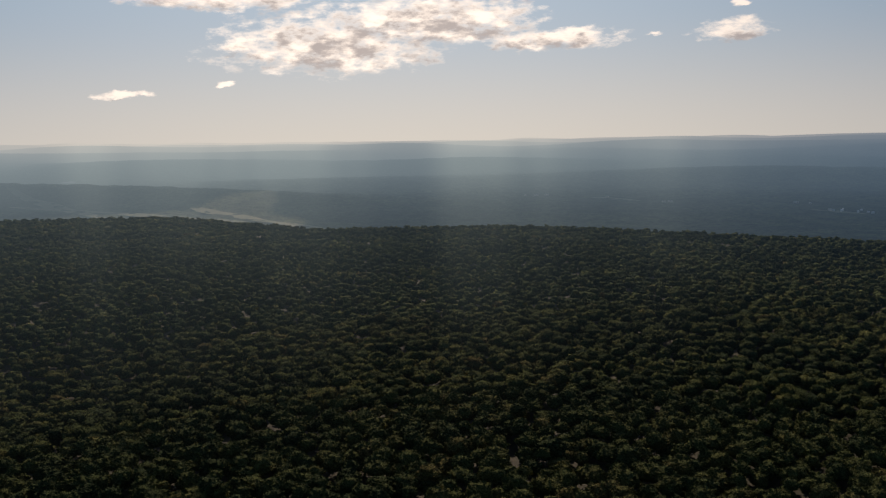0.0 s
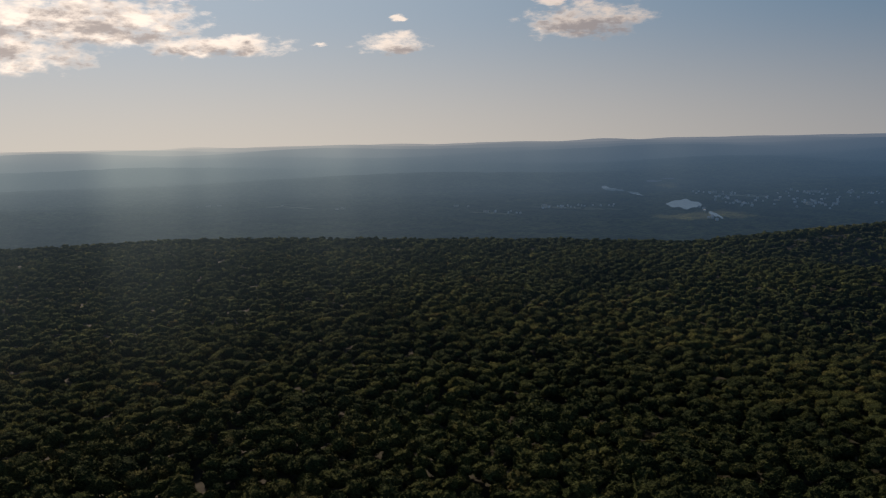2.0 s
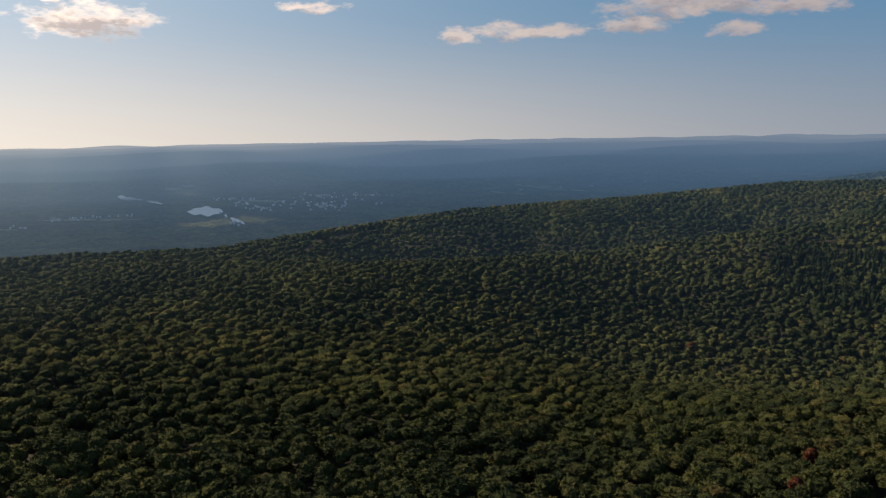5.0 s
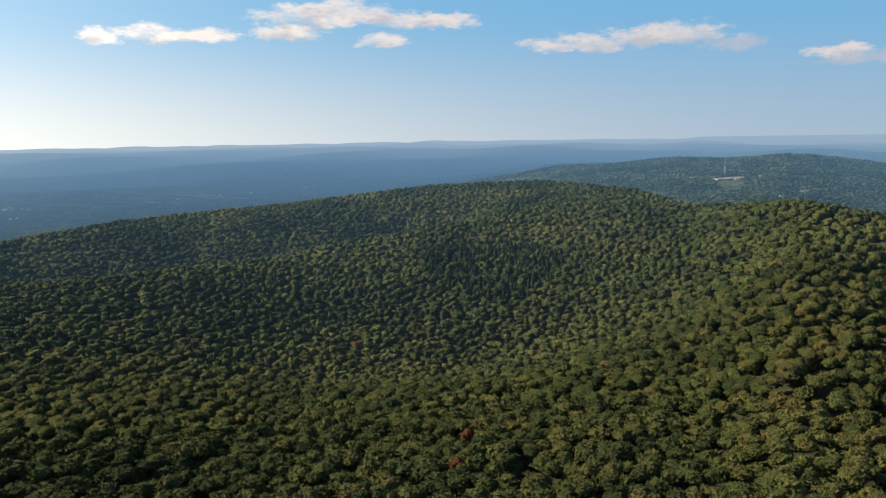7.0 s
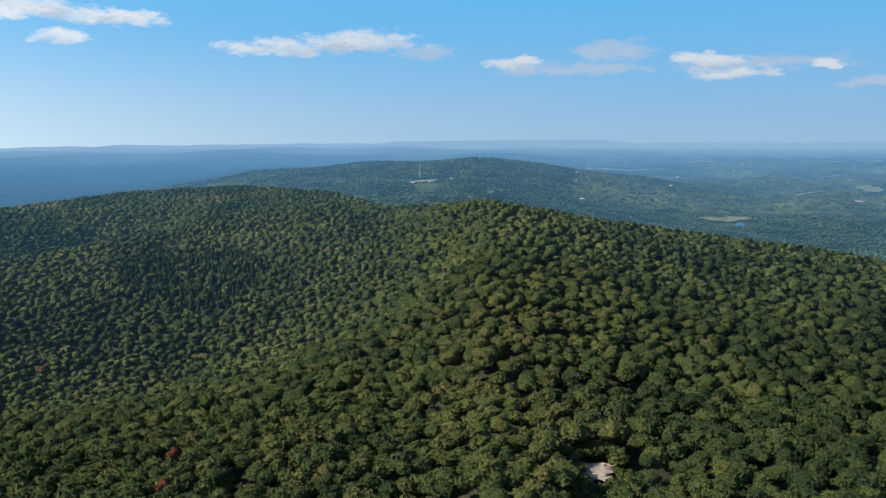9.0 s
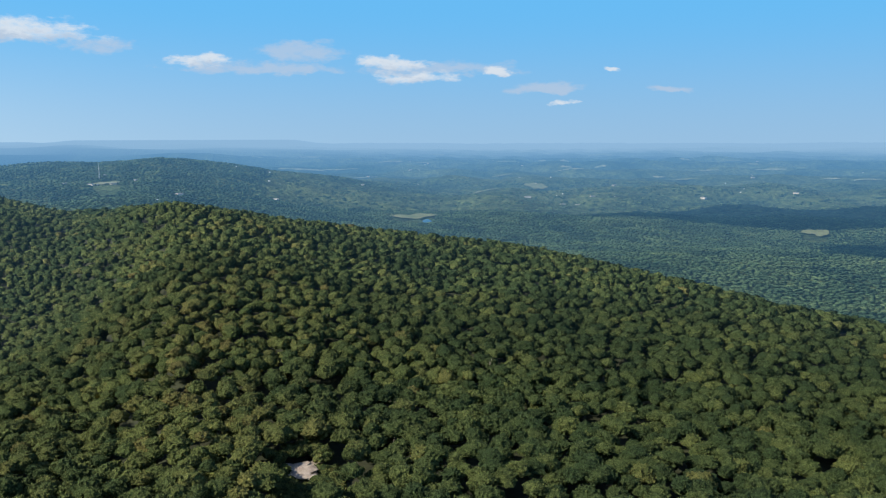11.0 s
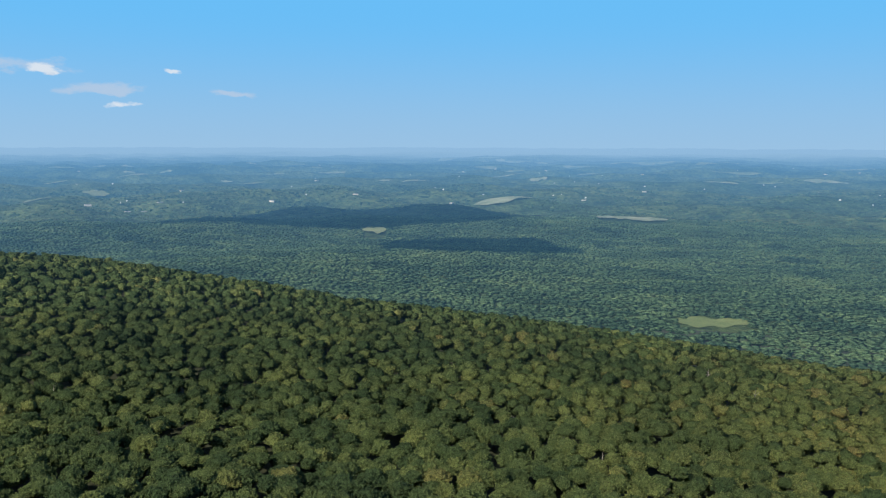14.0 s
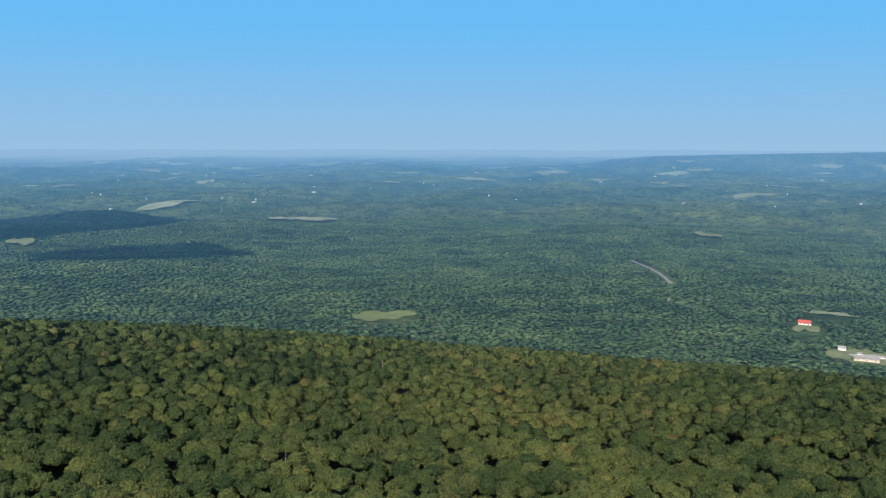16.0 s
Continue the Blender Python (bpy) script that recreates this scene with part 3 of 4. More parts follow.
def canopy(name, az, r, crowns, size, mat, seed, tall=CANOPY, flat=0.85, least=0.72, most=1.3, smooth=False, fleck=0.18, grove=0.05):
    """All these trees as one mesh."""
    g = np.random.RandomState(seed)
    p, k = place(az, r)
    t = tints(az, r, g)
    rad = size * g.uniform(least, most, len(az)) * k
    top = tall * (g.uniform(0.8, 1.19, len(az)) + grove * waves(p[:, 0] / k, p[:, 1] / k, 55, 61)) * k
    turn, pick = g.uniform(0, 6.283, len(az)), g.randint(len(crowns), size=len(az))
    cos, sin = np.cos(turn), np.sin(turn)
    all_co, all_tri, all_t, base = [], [], [], 0
    for c, (co, tri) in enumerate(crowns):
        m = pick == c
        if not m.any():
            continue
        q = rad[m][:, None]
        x = (co[:, 0] * cos[m][:, None] - co[:, 1] * sin[m][:, None]) * q + p[m][:, 0:1]
        y = (co[:, 0] * sin[m][:, None] + co[:, 1] * cos[m][:, None]) * q + p[m][:, 1:2]
        z = co[:, 2] * q * flat + (p[m][:, 2] + top[m])[:, None] - 0.75 * q
        all_co.append(np.stack([x, y, z], -1).reshape(-1, 3))
        all_tri.append((tri[None] + (np.arange(m.sum()) * len(co))[:, None, None] + base).reshape(-1, 3))
        sprays = (len(co) + 3) // 4
        shift = np.repeat(g.normal(0, fleck, (m.sum(), sprays)), 4, axis=1)[:, sprays * 4 - len(co):]
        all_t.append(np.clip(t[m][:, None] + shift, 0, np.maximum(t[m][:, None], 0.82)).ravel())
        base += m.sum() * len(co)
    return new(name, raw_mesh(name, np.concatenate(all_co), np.concatenate(all_tri), mat, smooth, np.concatenate(all_t)))


AZ0, AZ1 = -31.0, 198.0
near_crowns = [leafy_crown(s, 9, 4, 78, 0.165) for s in range(10)]
mid_crowns = [leafy_crown(20 + s, 6, 3, 27, 0.215, 7) for s in range(10)]
small_crowns = [leafy_crown(40 + s, 5, 2, 8, 0.32, 6) for s in range(10)]
far_crowns = [leafy_crown(60 + s, 5, 2, 3, 0.36, 5) for s in range(10)]
under_crowns = [dome_crown(70 + s, 5) for s in range(5)]
low_crowns = [dome_crown(80 + s, 4) for s in range(9)]


# farmyard, meadow, fields and road cut in the lowland
FARM_OPENINGS = [(189.5, 1110, 22, 75), (192.6, 985, 34, 40), (162.0, sight(162.0, 11.45) - 22, 44, 50)]
for az_i, dip_i, w, h, _ in FIELDS:
    d = sight(az_i, dip_i)
    if d < 4300:
        hidden = 11 / math.tan(radians(dip_i))
        FARM_OPENINGS.append((az_i, d - hidden * 0.35, d * math.tan(radians(w)) * 0.95, d * h / dip_i + hidden * 0.4))
FARM_OPENINGS += [(178.6 + 0.13 * k, 1700 - 17.5 * k, 13, 26) for k in range(21)]
PINES = [(80.3, near_sight(80.3, 8.6), 46, 75), (76.5, near_sight(76.5, 8.2), 30, 60)]


def zone(r0, r1, gap, seed):
    az, r = jittered(r0, r1, AZ0, AZ1, gap, seed)
    keep = ~open_ground(az, r, OPENINGS) & ~(open_ground(az, r, PINES) & (np.random.RandomState(3).uniform(size=len(az)) < 0.5)) & (r < edge_of(az)[0] + 170)
    return az[keep], r[keep]


FOREST_LABEL = "dense late-summer broadleaf forest covering the mountain, mostly green crowns"
az, r = zone(204, 330, 6.7, 1)
order = np.argsort(r)
singles, rest = order[:280], order[280:]
single_places = list(zip(az[singles], r[singles]))
tagged(canopy("forest", az[rest], r[rest], near_crowns, 4.3, LEAF, 1, least=0.7, most=1.32, smooth=False, fleck=0.06), FOREST_LABEL, "forest", kind="stuff")
az, r = zone(330, 500, 6.8, 2)
tagged(canopy("forest", az, r, mid_crowns, 4.6, LEAF, 2, least=0.7, most=1.32, smooth=True, fleck=0.06), FOREST_LABEL, "forest", kind="stuff")
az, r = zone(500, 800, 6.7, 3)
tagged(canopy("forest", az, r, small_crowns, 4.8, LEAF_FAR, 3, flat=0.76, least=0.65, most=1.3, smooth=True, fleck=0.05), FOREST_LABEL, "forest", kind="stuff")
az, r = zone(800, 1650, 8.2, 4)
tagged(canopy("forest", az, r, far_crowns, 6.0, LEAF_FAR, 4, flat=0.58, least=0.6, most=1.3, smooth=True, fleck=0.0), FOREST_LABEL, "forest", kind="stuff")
az, r = jittered(450, 900, 68, 92, 6.4, 6)
keep = open_ground(az, r, PINES)
tagged(canopy("conifer_stand", az[keep], r[keep], [needle_crown(s) for s in range(4)], 5.0, NEEDLE, 6, tall=11.5, flat=0.78, least=0.6), "stand of dark green conifers in the hollow of the forest", "conifers", kind="stuff")
az, r = jittered(560, 2500, 104, AZ1, 8.9, 5)
keep = (r > edge_of(az)[0] + 150) & ~open_ground(az, r, FARM_OPENINGS)
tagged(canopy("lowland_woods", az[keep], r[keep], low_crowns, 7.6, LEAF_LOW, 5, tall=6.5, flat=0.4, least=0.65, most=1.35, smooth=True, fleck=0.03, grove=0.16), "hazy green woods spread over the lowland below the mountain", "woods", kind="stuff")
az, r = jittered(2500, 4300, 104, AZ1, 27, 16)
keep = ~open_ground(az, r, FARM_OPENINGS)
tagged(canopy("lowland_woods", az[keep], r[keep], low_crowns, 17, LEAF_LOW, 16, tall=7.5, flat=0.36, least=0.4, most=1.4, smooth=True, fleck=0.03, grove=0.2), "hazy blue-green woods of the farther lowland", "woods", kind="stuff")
az, r = jittered(1300, 3900, 70, 104, 14.5, 15)
keep = (r > edge_of(az)[0] + 150) & ~open_ground(az, r, FARM_OPENINGS)
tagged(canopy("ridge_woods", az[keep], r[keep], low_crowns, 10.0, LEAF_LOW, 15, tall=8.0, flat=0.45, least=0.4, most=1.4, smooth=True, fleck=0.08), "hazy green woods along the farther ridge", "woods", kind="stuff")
az, r = jittered(LEDGE_R - 40, LEDGE_R + 25, 98, 112, 2.4, 9)
az2, r2 = jittered(POND_R - 60, POND_R + 16, -30, -20, 3.2, 19)
az, r = np.concatenate([az, az2]), np.concatenate([r, r2])
keep = open_ground(az, r, OPENINGS) & ~open_ground(az, r, [(106.1, LEDGE_R - 4, 6.0, 9), (POND_AZ, POND_R - 5, 7, 9)])
tagged(canopy("shrubs", az[keep], r[keep], mid_crowns, 2.5, LEAF, 9, tall=np.where(r[keep] > LEDGE_R + 1, 6.0, 3.0)), "low green and brown shrubs in a small forest clearing", "shrubs", kind="stuff")
# the same forest under and behind the eye
az, r = jittered(3, 204, -60, 300, 11.0, 31)
az2, r2 = jittered(204, 640, AZ1, 300, 12.5, 32)
az3, r3 = jittered(204, 640, -60, AZ0, 12.5, 33)
az, r = np.concatenate([az, az2, az3]), np.concatenate([r, r2, r3])
tagged(canopy("forest", az, r, under_crowns, 8.0, LEAF, 34), FOREST_LABEL, "forest", kind="stuff")


# ---- single trees ----
def part(name, bm_or_mesh, mat, parent, label=""):
    """One mesh object under a thing or a part."""
    me = bm_or_mesh
    if isinstance(me, bmesh.types.BMesh):
        me = bpy.data.meshes.new(name)
        bm_or_mesh.to_mesh(me)
        bm_or_mesh.free()
    if mat is not None and not me.materials:
        me.materials.append(mat)
    ob = new(name, me)
    ob.parent = parent
    return tagged(ob, label) if label else ob


def tube(bm, points, radii, sides=6):
    """A tapered, bent stem through the points."""
    rings = []
    for i, (p, q) in enumerate(zip(points, radii)):
        d = (Vector(points[min(i + 1, len(points) - 1)]) - Vector(points[max(i - 1, 0)])).normalized()
        a = d.cross(Vector((0.31, 0.95, 0.1))).normalized()
        b = d.cross(a)
        rings.append([bm.verts.new(Vector(p) + (a * math.cos(6.2832 * k / sides) + b * math.sin(6.2832 * k / sides)) * q) for k in range(sides)])
    for r0, r1 in zip(rings, rings[1:]):
        for k in range(sides):
            bm.faces.new((r0[k], r0[(k + 1) % sides], r1[(k + 1) % sides], r1[k]))
    bm.faces.new(rings[-1])
    return bm


def limb_points(g, start, lean, length):
    p, out = Vector(start), [tuple(start)]
    d = Vector(lean).normalized()
    for _ in range(3):
        d = (d + Vector(g.normal(0, 0.16, 3)) + Vector((0, 0, 0.12))).normalized()
        p = p + d * length / 3
        out.append(tuple(p))
    return out


TREE_LABEL = "green broadleaf forest tree with a rounded uneven crown"


def single_tree(seed, tint, label):
    g = np.random.RandomState(900 + seed)
    tree = tagged(new("tree"), label, "tree", "trees of the forest")
    bm = bmesh.new()
    tube(bm, [(0, 0, -0.4), (0.1, 0.05, 2.5), (0.0, 0.2, 5.0), (0.15, 0.1, 8.0)], [0.26, 0.2, 0.16, 0.09])
    part("trunk", bm, BARK, tree)
    for k in range(3):
        bm = bmesh.new()
        a = 2.1 * k + g.uniform(0, 1)
        tube(bm, limb_points(g, (0, 0.12, 4.2 + 0.7 * k), (math.cos(a), math.sin(a), 0.8), 3.4), [0.11, 0.08, 0.05, 0.02], 5)
        part("limb", bm, BARK, tree)
    co, tri = leafy_crown(300 + seed, 12, 5, 110, 0.15, 10)
    co = co * (4.5, 4.5, 4.1) + (0, 0, CANOPY - 3.4)
    t = np.repeat(tint, len(co)) + np.repeat(g.uniform(-0.04, 0.04, len(co) // 4 + 1), 4)[:len(co)]
    part("crown", raw_mesh("crown", co, tri, LEAF, True, t), None, tree)
    return tree


KINDS = [(0.20, "dark " + TREE_LABEL), (0.35, TREE_LABEL), (0.45, TREE_LABEL), (0.55, TREE_LABEL), (0.66, "light " + TREE_LABEL), (0.80, "yellowish " + TREE_LABEL), (0.90, "broadleaf tree with a brownish early-autumn crown")]
g = np.random.RandomState(77)
first = [single_tree(i, t, lab) for i, (t, lab) in enumerate(KINDS)]
odds = [0.16, 0.22, 0.23, 0.2, 0.12, 0.05, 0.02]
used = set()


def stand(az, r):
    p, k = place(np.array([az]), np.array([r]))
    return Vector(p[0]), float(k[0])


for az_i, r_i in single_places:
    i = int(g.choice(len(KINDS), p=odds))
    p, k = stand(az_i, r_i)
    m = Matrix.Translation(p) @ Matrix.Rotation(g.uniform(0, 6.28), 4, "Z") @ Matrix.Diagonal((*(g.uniform(0.8, 1.2) * np.array((1, 1, g.uniform(0.9, 1.1)))), 1))
    if i in used:
        copy_thing(first[i], m)
    else:
        used.add(i)
        first[i].matrix_basis = m
for i in range(len(KINDS)):
    if i not in used:
        p, k = stand(100 + i, 225)
        first[i].matrix_basis = Matrix.Translation(p)

# white pines with layered boughs that stand among the broadleaf trees
def pine(seed, tint, label):
    g = np.random.RandomState(700 + seed)
    tree = tagged(new("pine"), label, "pine", "pines among the broadleaf trees")
    bm = bmesh.new()
    tube(bm, [(0, 0, -0.4), (0.05, 0, 6), (0, 0.08, 12), (0, 0, 16.2)], [0.3, 0.22, 0.13, 0.03], 7)
    part("trunk", bm, BARK, tree)
    for tier in range(7):
        z, reach = 5.6 + 1.55 * tier, 4.3 - 0.53 * tier
        count = 7 if tier < 4 else 5
        co, tri = [], []
        for k in range(count):
            a, q = 6.283 * (k + 0.5 * (tier % 2) + g.uniform(-0.2, 0.2)) / count, reach * g.uniform(0.75, 1.15)
            out, side = np.array((math.cos(a), math.sin(a), 0)), np.array((-math.sin(a), math.cos(a), 0))
            for u0, u1, wide in ((0.08, 0.6, 0.22), (0.42, 1.0, 0.26)):
                base, mid = len(co), (u0 + u1) / 2
                lift = np.array((0, 0, 1.0))
                co += [out * q * u0 + lift * (z + 0.1), out * q * mid + side * q * wide + lift * (z + 0.1 * q), out * q * u1 + lift * (z + 0.28 * q * u1), out * q * mid - side * q * wide + lift * (z + 0.1 * q), out * q * mid + lift * (z + 0.55 + 0.12 * q)]
                tri += [(base, base + 3, base + 4), (base + 3, base + 2, base + 4), (base + 2, base + 1, base + 4), (base + 1, base, base + 4)]
        part("bough", raw_mesh("bough", np.array(co), np.array(tri), PINE_LEAF, False, np.full(len(co), tint)), None, tree)
    return tree


PINE_LEAF = leaf_material("pine_needles", [(0.0, (0.060, 0.105, 0.052)), (1.0, (0.098, 0.142, 0.060))], far=True, fine=3.3, coarse=1.2)
PINE_SPOTS = [(87.2, 13.0), (86.3, 13.4), (88.4, 12.7), (90.2, 12.4), (84.9, 14.0), (106.0, 8.9), (105.4, 9.5), (102.6, 12.2), (68.4, 13.7), (67.2, 13.2), (123.6, 14.0)]
pines = [pine(1, 0.75, "pale green white pine with layered boughs"), pine(2, 0.2, "dark green pine with layered boughs")]
for i, (az_i, dip_i) in enumerate(PINE_SPOTS):
    p, k = stand(az_i, near_sight(az_i, dip_i))
    m = Matrix.Translation(p) @ Matrix.Rotation(1.3 * i, 4, "Z") @ Matrix.Diagonal((0.95, 0.95, 0.82 + 0.04 * (i % 4), 1))
    if i < 2:
        pines[i].matrix_basis = m
    else:
        copy_thing(pines[0 if i in (3, 4, 5, 6, 8, 10) else 1], m)

# red maples and bare snags that stand out of the canopy
red = single_tree(50, 1.0, "broadleaf tree with a rusty red early-autumn crown")
for n_red, (az_i, r_i) in enumerate(((69.64, near_sight(69.64, 13.66)), (77.2, near_sight(77.2, 19.7)), (76.4, near_sight(76.4, 21.6)))):
    p, k = stand(az_i, r_i)
    m = Matrix.Translation(p) @ Matrix.Rotation(n_red, 4, "Z") @ Matrix.Diagonal((0.8, 0.8, 1.0, 1))
    if n_red:
        copy_thing(red, m)
    else:
        red.matrix_basis = m


def snag(seed):
    g = np.random.RandomState(seed)
    tree = tagged(new("dead_tree"), "bare grey dead tree standing among the green crowns", "dead tree", "dead trees")
    bm = bmesh.new()
    tube(bm, [(0, 0, -0.4), (0.1, 0, 5), (0.3, 0.2, 10), (0.2, 0.5, 14.5)], [0.32, 0.27, 0.2, 0.06], 7)
    part("trunk", bm, DEAD_BARK, tree)
    for k in range(6):
        bm = bmesh.new()
        a = 1.9 * k + g.uniform(0, 1)
        tube(bm, limb_points(g, (0.2, 0.15, 7 + k * 1.0), (math.cos(a), math.sin(a), 1.2), g.uniform(2.5, 4.5)), [0.13, 0.1, 0.06, 0.03], 5)
        part("limb", bm, DEAD_BARK, tree)
    return tree


snags = [snag(s) for s in (1, 2, 3)]
SNAG_SPOTS = [(121.72, near_sight(121.72, 19.19)), (164.8, near_sight(164.8, 15.94)), (161.86, near_sight(161.86, 14.88)), (171.0, 330), (146.3, 268), (112.4, 300), (153.5, 288), (178.3, 352), (134.0, 262), (186.0, 300), (158.6, 420), (175.0, 290)]
SNAG_SPOTS += [(b, near_sight(b, d)) for b, d in ((112.3, 20.06), (111.8, 12.2), (110.6, 12.0), (107.9, 11.9), (113.2, 12.7), (163.9, 14.9), (162.3, 15.3), (155.2, 20.5), (142.8, 20.5), (168.4, 17.2), (149.0, 18.4), (119.0, 15.2), (124.5, 16.8))]
for i, (az_i, r_i) in enumerate(SNAG_SPOTS):
    p, k = stand(az_i, r_i)
    m = Matrix.Translation(p) @ Matrix.Rotation(i * 1.7, 4, "Z") @ Matrix.Diagonal((0.7, 0.7, 0.80 + 0.04 * (i % 4), 1))
    if i < 3:
        snags[i].matrix_basis = m
    else:
        copy_thing(snags[i % 3], m)


# ---- the rock ledge in its clearing ----
def boulder(seed, size):
    g = np.random.RandomState(seed)
    bm = bmesh.new()
    bmesh.ops.create_icosphere(bm, subdivisions=2, radius=1)
    ph = g.uniform(0, 6, 3)
    for v in bm.verts:
        q = 1 + 0.22 * math.sin(3.1 * v.co.x + ph[0]) * math.cos(2.7 * v.co.y + ph[1]) + 0.1 * math.sin(6 * v.co.z + ph[2])
        v.co = Vector((v.co.x * q * size[0], v.co.y * q * size[1], max(v.co.z, -0.4) * q * size[2]))
    me = bpy.data.meshes.new("rock")
    bm.to_mesh(me)
    bm.free()
    me.materials.append(ROCK)
    return me


g = np.random.RandomState(8)
mound = tagged(new("rock", boulder(40, (6.0, 4.5, 1.5))), "broad bedrock outcrop bared in a small clearing", "rock", "rocks of the ledge")
mound.matrix_basis = Matrix.Translation(stand(106.0, LEDGE_R)[0] + Vector((0, 0, 0.6))) @ Matrix.Rotation(0.3, 4, "Z")
middle = stand(106.0, LEDGE_R)[0]
for i in range(17):
    p, k = stand(106.0 + g.uniform(-1.3, 1.3), LEDGE_R + g.uniform(-7, 6))
    p.z += 1.0 * math.exp(-((p - middle).xy.length / 5.5) ** 2)
    ob = tagged(new("rock", boulder(i, (g.uniform(1.2, 3.4), g.uniform(1.0, 2.4), g.uniform(0.3, 0.8)))), "pale grey bedrock slab bared in a small clearing", "rock", "rocks of the ledge")
    ob.matrix_basis = Matrix.Translation(p + Vector((0, 0, 0.7))) @ Matrix.Rotation(g.uniform(0, 3), 4, "Z")


# ---- fields, water, houses of the far country ----
def patch(name, az, dip, w, h, mat, label, category, lift=2.0, slant=0.0):
    """A piece of open land or water with an uneven outline, laid over the ground; width and depth as degrees of view."""
    g = np.random.RandomState(int(abs(az) * 10))
    ph, cols, rows = g.uniform(0, 6.28, 4), 29, 7
    a, v = np.meshgrid(np.linspace(-1, 1, cols), np.linspace(-1, 1, rows), indexing="ij")
    half = np.sqrt(np.clip(1 - np.abs(a) ** 3, 0.02, 1)) * (1 + 0.28 * np.sin(3.1 * a + ph[0]) + 0.2 * np.sin(8.7 * a + ph[1]))
    h = h * (0.34 if dip < 2.9 else 0.6 if dip < 3.5 else 1.0)
    mid = 0.22 * np.sin(2.3 * a + ph[2]) + 0.12 * np.sin(5.3 * a + ph[3])
    rr = sight(az, dip) * dip / (dip - (mid + v * half) * h + slant * a)
    p, k = place(az + a * w, rr, lift)
    ob = new(name, raw_mesh(name, p.reshape(-1, 3), grid_faces(cols, rows), mat, True))
    return tagged(ob, label, category, kind="structure")


PALE = "pale mown field among the woods of the lowland"
for az_i, dip_i, w, h, mat in FIELDS:
    patch("field", az_i, dip_i, w, h, {"hay": HAY, "grass": FIELD}[mat], PALE, "field", lift=1.0 if dip_i > 9 else 5.0)
patch("yard", 192.6, 12.72, 2.3, 0.42, FIELD, "mown grass yard around the farm buildings", "yard", lift=0.6)
patch("driveway", 193.4, 12.78, 1.5, 0.10, GRAVEL, "pale gravel drive between the farm buildings", "driveway", lift=1.1)
patch("meadow", 162.0, 11.45, 2.3, 0.34, MEADOW, "yellow-green meadow in a clearing of the woods", "meadow", lift=1.0)
for az_i, dip_i, w, h, mat in ((-20.0, 4.9, 7.0, 0.09, FIELD), (-12.0, 5.6, 4.5, 0.12, FIELD), (11.5, 4.62, 1.6, 0.06, HAY), (25.0, 5.3, 1.6, 0.05, FIELD), (30.5, 5.0, 3.2, 0.06, FIELD), (60.5, 3.6, 2.6, 0.08, FIELD), (57.5, 3.9, 1.2, 0.05, FIELD), (41.0, 4.15, 1.6, 0.08, HAY), (-24.0, 4.35, 3.0, 0.12, FIELD)):
    patch("field", az_i, dip_i, w, h, mat, "pale green field on the floor of the river valley", "field", slant=0.8 if az_i < -10 else 0.1)
for az_i, dip_i, w, h, sl in ((37.5, 4.85, 1.12, 0.24, 0.1), (33.0, 3.85, 0.75, 0.13, 0.18), (34.4, 4.12, 0.5, 0.08, 0.15), (35.6, 3.3, 0.5, 0.05, 0.0), (39.5, 5.55, 0.45, 0.1, 0.2), (36.5, 3.15, 0.4, 0.03, 0.0), (-23.6, 2.8, 0.45, 0.05, 0.0)):
    patch("water", az_i, dip_i, w, h, WATER, "still river water reflecting the bright sky", "water", lift=8.0, slant=sl)

a = np.linspace(0, 6.2832, 25)[:-1]
p, k = place(POND_AZ + 0.75 * np.cos(a) * (1 + 0.2 * np.sin(3 * a)), POND_R - 2 + 8 * np.sin(a), 0.8)
me = bpy.data.meshes.new("pond")
me.from_pydata([tuple(q) for q in p], [], [tuple(range(23, -1, -1))])
me.materials.append(WATER)
tagged(new("pond", me), "small pond in the forest reflecting the pale sky", "water", kind="structure")
patch("water", 115.0, 5.62, 0.6, 0.08, WATER, "dark pond beside a pale field", "water", lift=1.0)


def mast():
    """A guyed lattice mast: four legs, cross braces and a cap."""
    thing = tagged(new("radio_mast"), "thin pale radio mast on the wooded ridge", "mast")
    for sx, sy in ((-1, -1), (1, -1), (1, 1), (-1, 1)):
        bm = bmesh.new()
        tube(bm, [(sx * 1.6, sy * 1.6, 0), (sx * 0.9, sy * 0.9, 20), (sx * 0.3, sy * 0.3, 42)], [0.28, 0.24, 0.2], 5)
        part("leg", bm, MAST, thing)
    for k in range(7):
        w, z = 1.6 - 0.18 * k, 3 + 5.6 * k
        bm = bmesh.new()
        tube(bm, [(-w, -w, z), (w, w, z + 2.4)], [0.16, 0.16], 5)
        tube(bm, [(w, -w, z), (-w, w, z + 2.4)], [0.16, 0.16], 5)
        part("brace", bm, MAST, thing)
    bm = bmesh.new()
    tube(bm, [(0, 0, 41), (0, 0, 48)], [0.3, 0.12], 6)
    part("antenna", bm, MAST, thing)
    return thing


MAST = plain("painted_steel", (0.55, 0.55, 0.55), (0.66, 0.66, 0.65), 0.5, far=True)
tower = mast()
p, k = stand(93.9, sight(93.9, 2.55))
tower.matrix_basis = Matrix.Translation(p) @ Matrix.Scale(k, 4)

